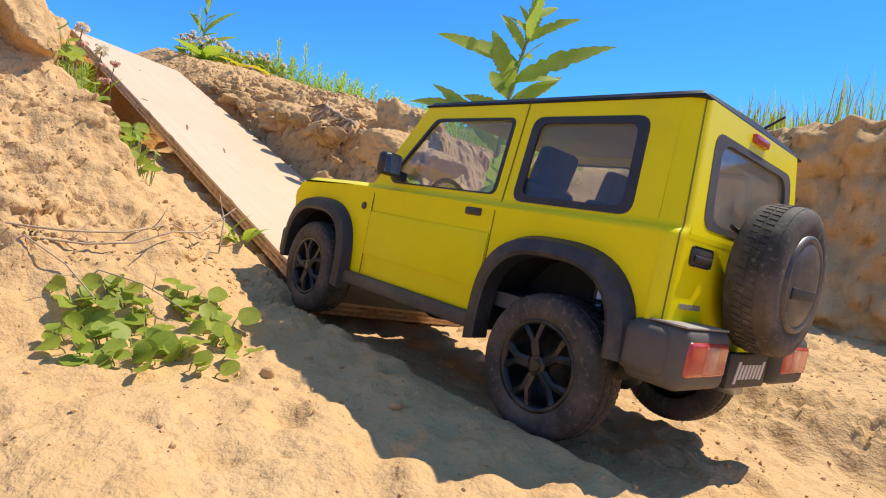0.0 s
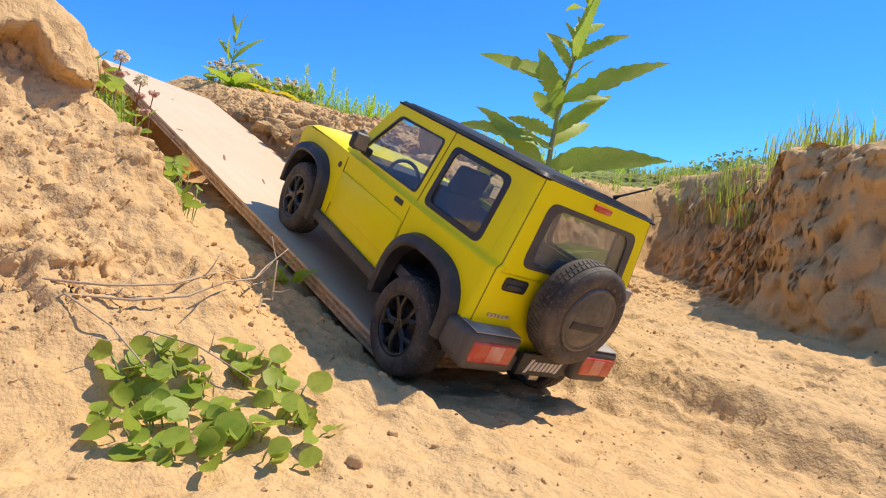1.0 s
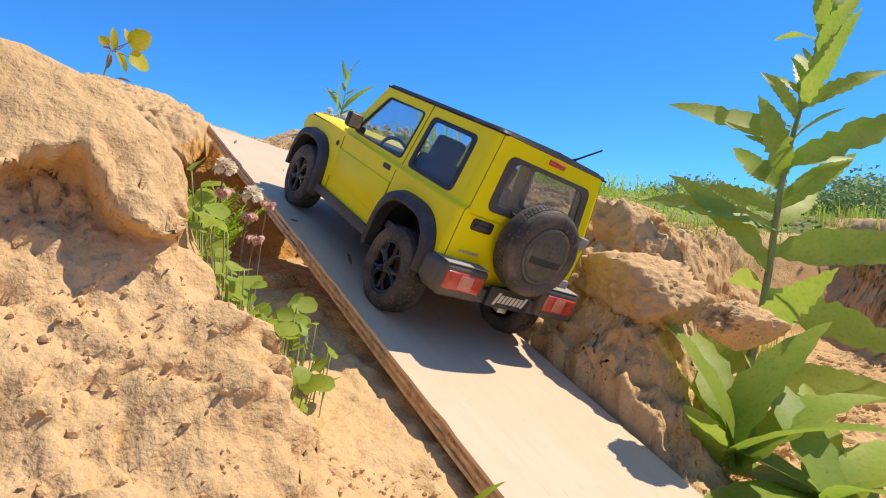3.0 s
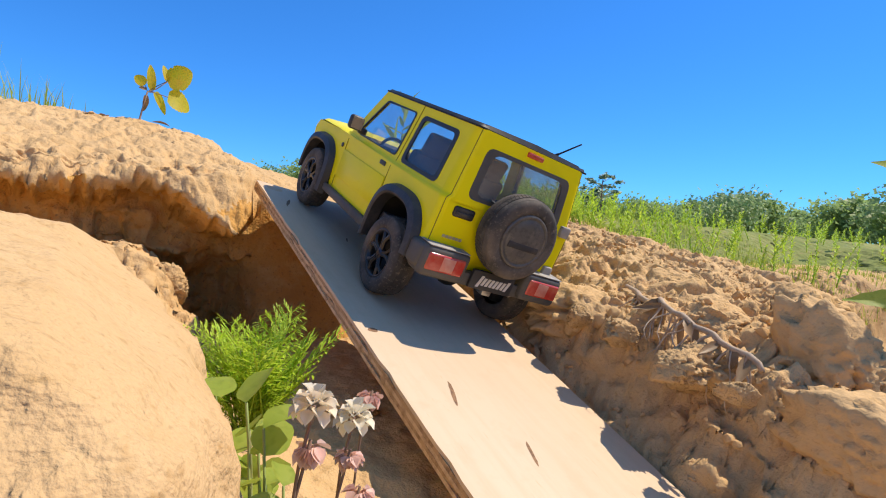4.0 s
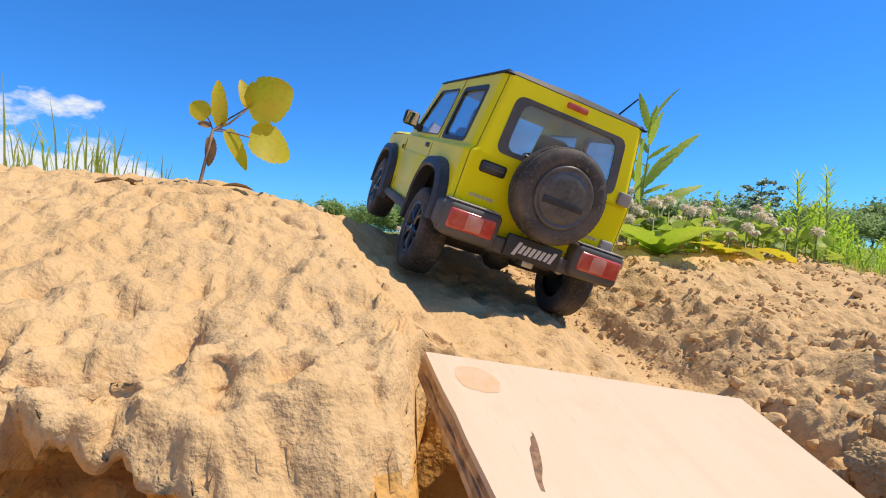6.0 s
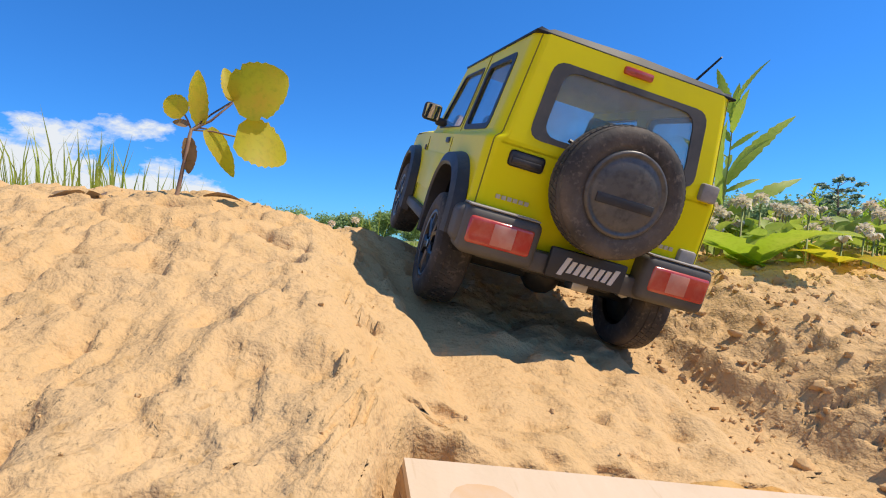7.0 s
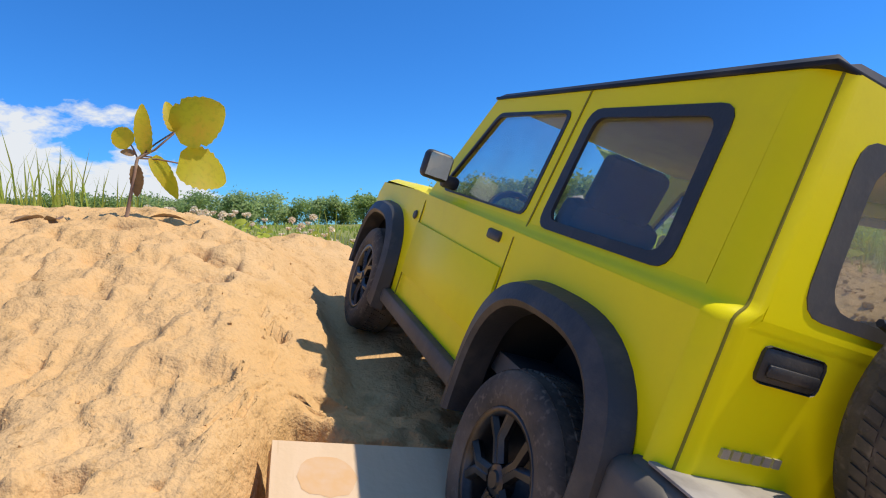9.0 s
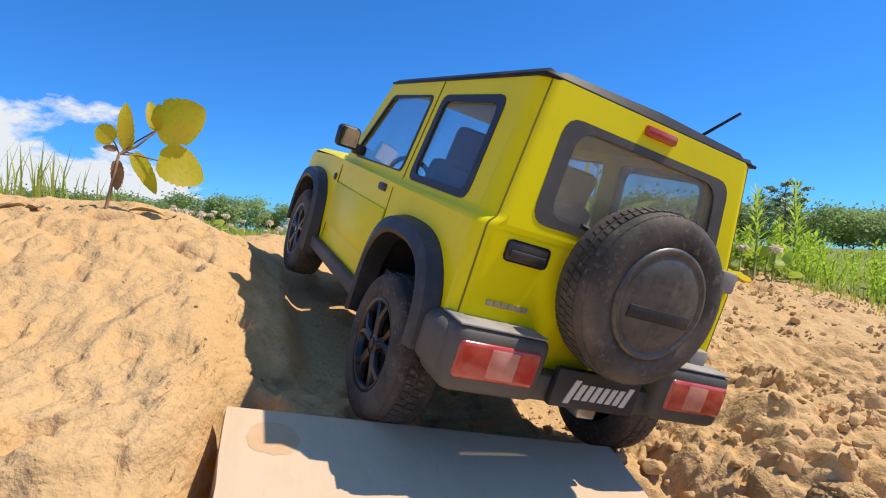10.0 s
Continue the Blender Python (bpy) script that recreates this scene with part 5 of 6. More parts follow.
def make_yarrow(x, y, z, tall, seed):
    """The plant with feathery leaves."""
    rnd = random.Random(seed)
    plant = new("feathery_plant")
    plant.location = (x, y, z)
    tagged(plant, "bright green feathery-leaved plant in the sand hollow", "plant")
    for k in range(38):
        a = k * 2.4
        rise = radians(rnd.uniform(66, 90))
        ln = tall * rnd.uniform(0.7, 1.1)
        bm = bmesh.new()
        p, d = Vector((rnd.uniform(-0.008, 0.008), rnd.uniform(-0.008, 0.008), 0)), around(a, rise)
        pts = [p.copy()]
        for i in range(12):
            p = p + d * ln / 12
            d = (d + Vector((0, 0, -0.03)) + around(a, 0) * 0.02).normalized()
            pts.append(p.copy())
        tube(bm, pts, [0.0008 - 0.00004 * i for i in range(13)], 4)
        for i in range(3, 13):
            s = math.sin(math.pi * (i - 2) / 12) ** 0.6 * ln * 0.22
            side = d.cross(Vector((0, 0, 1))).normalized()
            for sg in (-1, 1):
                w = (side * sg + d * 0.7 + Vector((0, 0, rnd.uniform(-0.1, 0.35)))).normalized()
                leaf(bm, pts[i], w, Vector((0, 0, 1)), s, s * 0.13, rnd, 2, 0.2, 0, 0.2, False, 0.0003)
                for f in (0.3, 0.55, 0.8):
                    for sg2 in (-1, 1):
                        w2 = (w + (side * 0.0 + d) * 0.8 * sg2).normalized()
                        leaf(bm, pts[i] + w * s * f, w2, Vector((0, 0, 1)), s * 0.36, s * 0.10, rnd, 2, 0.2, 0, 0.2, False, 0.0003)
        plain("frond", bm, LEAF_FERN, plant)


def make_sapling():
    x, y = -0.098, 0.922
    z = float(ground_at(x, y)[0]) - 0.003
    plant = new("sapling")
    plant.matrix_basis = Matrix.Translation((x, y, z)) @ Matrix.Diagonal((0.86, 0.86, 0.92, 1))
    tagged(plant, "small poplar sapling with yellowing round leaves on the bank", "plant")
    rnd = random.Random(2)
    fork = Vector((0.010, 0.0, 0.047))
    bm = bmesh.new()
    tube(bm, [(0, 0, 0), (0.004, 0.001, 0.02), fork], [0.0016, 0.0013, 0.0011], 7)
    tube(bm, [fork, fork + Vector((0.012, 0, 0.006)), fork + Vector((0.026, 0, 0.018))], [0.0009, 0.0008, 0.0006], 6)
    plain("stem", bm, STEM_RED, plant)
    face = Vector((0.25, -1.0, 0.2))
    for px, pz, tx, tz, length, width, mat, label in (
            (0.036, 0.066, 0.078, 0.088, 0.042, 0.036, LEAF_SAPLING, ""), (0.038, 0.044, 0.076, 0.036, 0.038, 0.036, LEAF_SAPLING, ""),
            (0.036, 0.066, 0.030, 0.094, 0.024, 0.012, LEAF_SAPLING, "orange leaf"), (0.016, 0.050, 0.012, 0.090, 0.038, 0.013, LEAF_SAPLING, ""),
            (0.020, 0.048, 0.042, 0.014, 0.034, 0.014, LEAF_SAPLING, ""), (0.006, 0.056, -0.010, 0.070, 0.019, 0.016, LEAF_SAPLING, ""),
            (0.008, 0.042, 0.010, 0.012, 0.024, 0.010, LEAF_DRY, "dry brown curled leaf"), (0.008, 0.050, 0.000, 0.052, 0.010, 0.006, LEAF_DRY, "")):
        bm = bmesh.new()
        tube(bm, [fork, ((fork.x + px) / 2, 0, (fork.z + pz) / 2 + 0.001), (px, 0, pz)], 0.0006, 5)
        stalk = plain("leaf_stalk", bm, STEM_RED, plant)
        bm = bmesh.new()
        leaf(bm, (px, 0, pz), Vector((tx - px, rnd.uniform(-0.006, 0.006), tz - pz)), face + Vector((rnd.uniform(-0.3, 0.3), 0, rnd.uniform(-0.3, 0.3))), length, width, rnd, 17, rnd.uniform(0.2, 0.7), 0.13, rnd.uniform(0.1, 0.35), "ovate")
        plain("leaf", bm, mat, plant, label)
    # fallen leaves by its foot
    for k, (lx, ly) in enumerate(((0.016, -0.004), (-0.034, -0.01), (-0.05, 0.01))):
        g = float(ground_at(x + lx, y + ly)[0])
        bm = bmesh.new()
        leaf(bm, (0, 0, 0.002), around(k * 2.0 + 0.2, 0.1), (0, 0, 1), 0.022, 0.010, rnd, 6, 0.5, 0.2, 0.5)
        ob = plain("fallen_leaf", bm, LEAF_DRY)
        ob.location = (x + lx, y + ly, g)
        tagged(ob, "curled dry brown leaf lying on the sand", "leaf", "fallen leaves")


def blades(bm, cx, cy, cz, count, spread, tall, rnd, width=0.0018):
    for k in range(count):
        x, y = cx + rnd.gauss(0, spread), cy + rnd.gauss(0, spread)
        a = rnd.uniform(0, 6.28)
        h = tall * rnd.uniform(0.4, 1.1)
        lean = rnd.uniform(0.05, 0.5)
        side = Vector((-math.sin(a), math.cos(a), 0)) * width * 0.5
        p0 = Vector((x, y, cz))
        p1 = p0 + Vector((math.cos(a) * lean * h * 0.35, math.sin(a) * lean * h * 0.35, h * 0.6))
        p2 = p0 + Vector((math.cos(a) * lean * h, math.sin(a) * lean * h, h))
        v = [bm.verts.new(q) for q in (p0 - side, p0 + side, p1 - side * 0.8, p1 + side * 0.8, p2)]
        bm.faces.new((v[0], v[1], v[3], v[2]))
        bm.faces.new((v[2], v[3], v[4]))


def make_tufts():
    rnd = random.Random(5)
    made = []
    for k in range(4):
        bm = bmesh.new()
        blades(bm, 0, 0, -0.002, 12 + 6 * k, 0.007 + 0.003 * k, 0.056 + 0.014 * (k % 3), rnd)
        ob = plain("grass_tuft", bm, GRASS)
        made.append(tagged(ob, "thin green grass tuft on the sand bank", "grass", "grass tufts on the bank"))
    spots = [(x - 0.05, y + 0.08) for x, y in [(-0.15, 1.02), (-0.18, 1.06), (-0.205, 1.03), (-0.235, 1.05), (-0.27, 1.07), (-0.31, 1.02), (-0.165, 1.10), (-0.12, 1.12), (-0.35, 1.08), (0.10, 1.32), (-0.40, 1.03), (-0.25, 1.14), (-0.45, 1.0)]]
    spots += [(float(wall_foot(y)) + 0.13 + 0.04 * (i % 3), y) for i, y in enumerate([-0.16 + 0.035 * j for j in range(15)])] + [(0.62, 0.36), (0.70, 0.40), (0.78, 0.36), (0.85, 0.42), (0.6, 0.46)]
    for k, (x, y) in enumerate(spots):
        z = float(ground_at(x, y)[0])
        m = Matrix.Translation((x, y, z)) @ Matrix.Rotation(k * 1.3, 4, "Z")
        if k < 4:
            made[k].matrix_basis = m
        else:
            copy_thing(made[k % 4], m)


def make_meadow():
    """The grass and the leafy shoots beyond the bank."""
    rnd = random.Random(9)
    bm = bmesh.new()
    n = 0
    while n < 5200:
        d = 0.35 + 14 * rnd.random() ** 2.6
        a = radians(rnd.uniform(-75, 88))
        x, y = 0.25 + d * math.sin(a), 1.0 + d * math.cos(a)
        if x < 0.5 and y < 1.75 + 0.4 * abs(x) and x > -1.5:
            continue
        if y < 0.66 or (x < 0.62 and y < 0.92):
            continue
        z = float(top_height(np.array([x]), np.array([y]))[0])
        blades(bm, x, y, z - 0.01, 3, 0.02 + 0.02 * d, (0.020 + 0.008 * d) * rnd.uniform(0.7, 1.2), rnd, 0.0025 + 0.0018 * d)
        n += 1
    tagged(plain("meadow_grass", bm, GRASS), "sunlit green meadow grass beyond the bank", "grass", kind="stuff")
    bm = bmesh.new()
    for k in range(640):
        d = 0.15 + 3.5 * rnd.random() ** 1.6
        a = radians(rnd.uniform(22, 128))
        x, y = 0.40 + d * math.sin(a), 0.86 + d * math.cos(a) * 0.9
        z = float(top_height(np.array([x]), np.array([y]))[0])
        h = rnd.uniform(0.025, 0.065) * (1 + 0.22 * d)
        lean = Vector((rnd.uniform(-0.45, 0.45), rnd.uniform(-0.45, 0.45), 1)).normalized()
        base = Vector((x, y, z - 0.005))
        tube(bm, [base, base + lean * h], [0.0014, 0.0007], 4)
        for i in range(22):
            f = 0.15 + 0.85 * i / 21
            leaf(bm, base + lean * h * f, around(i * 2.4, 0.55 + 0.3 * f), (0, 0, 1), h * 0.30 * (1.15 - 0.7 * f), h * 0.055, rnd, 3, 0.5, 0, 0.2, False, 0.0003)
    tagged(plain("meadow_herbs", bm, LEAF_FERN), "bright green leafy meadow herbs", "plants", kind="stuff")
    # tops along the far side of the pit
    bm = bmesh.new()
    for k in range(620):
        y = rnd.uniform(-0.5, 0.75)
        x = float(wall_foot(y)) + 0.125 + abs(rnd.gauss(0, 0.16))
        if noise.noise(Vector((x * 9, y * 9, 3))) < -0.05:
            continue
        z = float(ground_height(np.array([x]), np.array([y]))[0])
        blades(bm, x, y, z - 0.006, 4, 0.012, rnd.uniform(0.02, 0.065), rnd, 0.0020)
    near = [(rnd.uniform(0.43, 1.25), rnd.uniform(0.56, 1.05)) for k in range(2600)]
    near = [(x, y) for x, y in near if x > 0.47 + 0.5 * (0.80 - y) * (y < 0.8) and noise.noise(Vector((x * 7, y * 7, 5))) > -0.15]
    for (x, y), z in zip(near, ground_at([q[0] for q in near], [q[1] for q in near])):
        blades(bm, x, y, float(z) - 0.004, 4, 0.010, rnd.uniform(0.006, 0.022), rnd, 0.0016)
    tagged(plain("bank_grass", bm, GRASS), "sparse green grass along the brow of the pit", "grass", kind="stuff")


def make_shoot(x, y, tall, seed):
    """An upright shoot with needle-like leaves."""
    rnd = random.Random(seed)
    plant = new("needle_shoot")
    plant.location = (x, y, float(ground_at(x, y)[0]) - 0.003)
    tagged(plant, "upright green shoot with narrow needle leaves", "plant", "needle shoots")
    bm = bmesh.new()
    tube(bm, [(0, 0, 0), (0.002, 0, tall * 0.5), (0.0, 0.002, tall)], [0.0012, 0.001, 0.0006], 5)
    plain("stem", bm, STEM, plant)
    bm = bmesh.new()
    for i in range(46):
        f = 0.18 + 0.8 * i / 45
        leaf(bm, (0.001, 0, tall * f), around(i * 2.4, 0.25 + 0.8 * f), (0, 0, 1), tall * 0.30 * (1.1 - 0.55 * f), 0.0022, rnd, 3, 0.25, 0, 0.2, False, 0.0003)
    plain("needles", bm, LEAF_FERN, plant)


def make_flower_patch(x0, x1, y0, y1, heads, leaves, seed):
    """Seeding white clover."""
    rnd = random.Random(seed)
    plant = new("white_clover_patch")
    tagged(plant, "patch of fading white clover flowers and leaves", "plant", "clover patches")
    bl = bmesh.new()
    spots = [(rnd.uniform(x0, x1), rnd.uniform(y0, y1)) for _ in range(heads + leaves)]
    g = ground_at([s[0] for s in spots], [s[1] for s in spots])
    for k, (x, y) in enumerate(spots):
        if k < heads:
            h = rnd.uniform(0.020, 0.046)
            bm = bmesh.new()
            tube(bm, [(x, y, g[k] - 0.002), (x + 0.003, y, g[k] + h)], 0.0007, 4)
            plain("stalk", bm, STEM, plant)
            bm = bmesh.new()
            flower_head(bm, Vector((x + 0.003, y, g[k] + h)), 0.0070, rnd, k % 2 == 0, 24)
            plain("flower_head", bm, PETAL, plant)
        else:
            p = Vector((x, y, g[k] + rnd.uniform(0.004, 0.022)))
            round_leaf(bl, p, rnd, rnd.uniform(0.005, 0.009), 0.8)
    tagged(plain("foliage", bl, LEAF_CLOVER, plant), kind="stuff")


def make_twigs():
    rnd = random.Random(14)
    for k, (pts, r, rise) in enumerate(((((-0.178, 0.026), (-0.148, 0.013), (-0.119, 0.018), (-0.088, 0.036), (-0.062, 0.056), (-0.042, 0.080)), 0.0007, 0.008), (((-0.172, 0.014), (-0.139, 0.008), (-0.117, 0.006), (-0.096, 0.012), (-0.070, 0.036), (-0.052, 0.058), (-0.035, 0.066)), 0.0007, 0.044),
                                  (((-0.062, 0.046), (-0.052, 0.050), (-0.046, 0.058)), 0.0008, 0.066), (((-0.142, -0.006), (-0.12, -0.018), (-0.105, -0.04)), 0.0005, 0.004), (((-0.168, 0.012), (-0.150, -0.004), (-0.138, -0.03)), 0.0005, 0.004))):
        g = ground_at([p[0] for p in pts], [p[1] for p in pts])
        line = [Vector((x, y, z + 0.004 + rise * (i / len(pts)) ** 2.5 + 0.0015 * rnd.random())) for i, ((x, y), z) in enumerate(zip(pts, g))]
        fine = []
        for a, b in zip(line, line[1:]):
            for i in range(5):
                q = a.lerp(b, i / 5)
                fine.append(q + Vector((noise.noise(q * 60), noise.noise(q * 60 + Vector((5, 0, 0))), noise.noise(q * 60 + Vector((9, 0, 0))))) * 0.0003)
        fine.append(line[-1])
        fine[0].z = g[0] - 0.001
        bm = bmesh.new()
        tube(bm, fine, [r * (1 - 0.5 * i / len(fine)) for i in range(len(fine))], 6)
        for i in range(6, len(fine) - 2, 7):
            d = Vector((rnd.uniform(-1, 1), rnd.uniform(-1, 1), rnd.uniform(0, 0.8))).normalized()
            tube(bm, [fine[i], fine[i] + d * 0.006, fine[i] + d * 0.012 + Vector((0, 0, 0.002))], [r * 0.6, r * 0.5, r * 0.3], 5)
        tagged(plain("dry_twig", bm, TWIG), "thin dry brown twig lying on the sand slope", "twig", "dry twigs")


def make_roots():
    rnd = random.Random(15)
    root = new("exposed_root")
    tagged(root, "weathered pale root with hanging fibres in the bank", "root")
    bm = bmesh.new()
    line = [Vector(p) for p in ((0.255, 0.43, 0.168), (0.235, 0.385, 0.170), (0.208, 0.335, 0.166), (0.196, 0.29, 0.155), (0.200, 0.25, 0.140))]
    fine = [a.lerp(b, i / 6) for a, b in zip(line, line[1:]) for i in range(6)]
    fine = [q + Vector((noise.noise(q * 50), noise.noise(q * 50 + Vector((3, 0, 0))), noise.noise(q * 50 + Vector((7, 0, 0))))) * 0.007 - Vector((0, 0, 0.006)) for q in fine]
    tube(bm, fine, [0.0024 * (1.1 + 0.35 * noise.noise(q * 90)) * (1 - 0.3 * i / len(fine)) for i, q in enumerate(fine)], 8)
    plain("main_root", bm, TWIG, root)
    for k in range(22):
        q = fine[rnd.randrange(len(fine))]
        bm = bmesh.new()
        leaf(bm, q, Vector((rnd.uniform(-0.7, 0.1), rnd.uniform(-0.6, 0.6), rnd.uniform(-1.0, -0.1))), Vector((-0.8, -0.6, 0.3)), rnd.uniform(0.012, 0.028), rnd.uniform(0.004, 0.008), rnd, 7, rnd.uniform(-0.8, 1.2), 0.2, 0.7)
        plain("withered_leaf", bm, LEAF_DRY, root)
    for k in range(40):
        q = fine[rnd.randrange(len(fine))]
        bm = bmesh.new()
        pts = [q.copy()]
        d = Vector((rnd.uniform(-0.7, 0.1), rnd.uniform(-0.5, 0.5), rnd.uniform(-1.0, -0.2))).normalized()
        for i in range(6):
            pts.append(pts[-1] + d * rnd.uniform(0.004, 0.009))
            d = (d + Vector((rnd.uniform(-0.5, 0.5), rnd.uniform(-0.5, 0.5), rnd.uniform(-0.6, 0.2)))).normalized()
        thick = rnd.uniform(0.0005, 0.0012)
        tube(bm, pts, [thick * (1 - 0.12 * i) for i in range(7)], 5)
        plain("root_fibre", bm, TWIG, root)
    # the small tuft of roots at the lip
    tuft = new("lip_root")
    tagged(tuft, "small tangle of roots hanging from the overhang", "root")
    for k in range(14):
        bm = bmesh.new()
        p = Vector((-0.040 + rnd.uniform(-0.010, 0.012), 0.632 + rnd.uniform(-0.002, 0.006), 0.202 + rnd.uniform(-0.012, 0.012)))
        pts = [p]
        d = Vector((rnd.uniform(-0.4, 0.4), rnd.uniform(-0.5, 0.1), -1)).normalized()
        for i in range(5):
            pts.append(pts[-1] + d * rnd.uniform(0.001, 0.0028))
            d = (d + Vector((rnd.uniform(-1.2, 1.2), rnd.uniform(-0.5, 0.5), 0.15))).normalized()
        tube(bm, pts, [0.0005 * (1 - 0.13 * i) for i in range(6)], 5)
        plain("root_fibre", bm, TWIG, tuft)


def clod_mesh(seed, rough, mat, fine=4):
    bm = bmesh.new()
    bmesh.ops.create_icosphere(bm, subdivisions=fine, radius=1.0)
    co = np.array([v.co[:] for v in bm.verts])
    a = co + np.array([seed * 3.1, 0, 0])
    d1, d2 = cells(a * 1.3, seed)
    k = 1 + 0.28 * fbm(a * 1.1, 3, seed) + 0.30 * (np.minimum(d2 - d1, 0.5) - 0.2) - 0.16 * (0.45 - np.abs(vnoise(a * 2.3, seed + 3))) - 0.09 * (0.45 - np.abs(vnoise(a * 5.5, seed + 4))) + rough * 0.9 * fbm(a * 9, 3, seed + 5) - 0.07 * (0.45 - np.abs(vnoise(a * 12, seed + 6)))
    # broken faces
    rnd = random.Random(seed)
    for _ in range(15):
        n = np.array(Vector((rnd.gauss(0, 1), rnd.gauss(0, 1), rnd.gauss(0, 1))).normalized())
        h = co @ n * k
        at = rnd.uniform(0.50, 0.78)
        k = np.where(h > at, k * (at + 0.14 * (h - at)) / np.maximum(h, 1e-6), k)
    k = k + 0.35 * rough * fbm(a * 11, 3, seed + 8)
    for v, s in zip(bm.verts, k):
        v.co *= s
    me = bpy.data.meshes.new("clod")
    bm.to_mesh(me)
    bm.free()
    me.materials.append(mat)
    me.shade_smooth()
    return me


def make_clods():
    rnd = random.Random(33)
    meshes = [clod_mesh(s, 0.07, CLAY) for s in range(8)]
    blocks = [clod_mesh(s + 20, 0.17, BLOCK, 5) for s in range(6)]
    # large blocks of the bank: place, size
    big = [(0.212, 0.425, 0.046), (0.214, 0.190, 0.048), (0.196, 0.300, 0.030), (0.222, 0.355, 0.034), (0.270, 0.250, 0.050), (0.300, 0.40, 0.045), (0.350, 0.31, 0.05), (0.262, 0.335, 0.036), (0.190, 0.110, 0.026),
           (0.189, 0.662, 0.015), (0.207, 0.668, 0.009), (0.176, 0.540, 0.020), (0.200, 0.545, 0.019), (0.184, 0.592, 0.013), (0.194, 0.578, 0.009), (0.172, 0.487, 0.018), (0.200, 0.508, 0.012),
           (0.225, 0.514, 0.010), (0.255, 0.515, 0.013), (0.231, 0.654, 0.015), (0.243, 0.585, 0.028), (0.280, 0.615, 0.024), (0.215, 0.615, 0.012), (0.186, 0.630, 0.008), (0.176, 0.300, 0.020), (0.182, 0.350, 0.016),
           (0.172, 0.255, 0.013), (0.178, 0.390, 0.014), (-0.082, 0.625, 0.022), (-0.035, 0.52, 0.024), (-0.06, 0.45, 0.02), (0.01, 0.42, 0.02)]
    for k, (x, y, r) in enumerate(big):
        z = 0.051 + 0.247 * x + 0.146 * y - 0.40 * r if x > 0.15 else float(ground_at(x, y)[0])
        ob = new("clay_block", blocks[k % 6])
        ob.matrix_basis = Matrix.Translation((x, y, z - (0.18 if r > 0.03 else 0.10) * r)) @ Matrix.Rotation(k * 1.9, 4, "Z") @ Matrix.Rotation(rnd.uniform(-0.5, 0.5), 4, "X") @ Matrix.Diagonal((r * rnd.uniform(0.9, 1.25), r, r * rnd.uniform(0.65, 0.9), 1))
        tagged(ob, "broken block of dry pale sandy clay", "clay block", "blocks of the broken bank")
    spots = []
    for k in range(240):
        f = rnd.random()
        if f < 0.42:
            y = rnd.uniform(0.25, 0.74)
            x = 0.172 + abs(rnd.gauss(0, 0.06))
            r = rnd.uniform(0.002, 0.0075)
        elif f < 0.80:
            x, y, r = 0.165 + abs(rnd.gauss(0, 0.12)), rnd.uniform(0.68, 0.98), rnd.uniform(0.0012, 0.0048)
        elif f < 0.88:
            x, y, r = rnd.uniform(-0.19, -0.03), rnd.uniform(-0.28, 0.04), rnd.uniform(0.0012, 0.0042)
        else:
            x, y, r = rnd.uniform(-0.05, 0.4), rnd.uniform(-0.28, -0.02), rnd.uniform(0.0008, 0.002)
        spots.append((x, y, r))
    g = ground_at([s[0] for s in spots], [s[1] for s in spots])
    for k, ((x, y, r), z) in enumerate(zip(spots, g)):
        ob = new("clod", meshes[rnd.randrange(8)])
        ob.matrix_basis = Matrix.Translation((x, y, z + 0.15 * r)) @ Matrix.Rotation(rnd.uniform(0, 6.28), 4, "Z") @ Matrix.Rotation(rnd.uniform(-1, 1), 4, "X") @ Matrix.Diagonal((r * rnd.uniform(0.9, 1.3), r, r * rnd.uniform(0.6, 0.95), 1))
        tagged(ob, "small crumbling clod of dry clay on the slope", "clod", "loose clods")


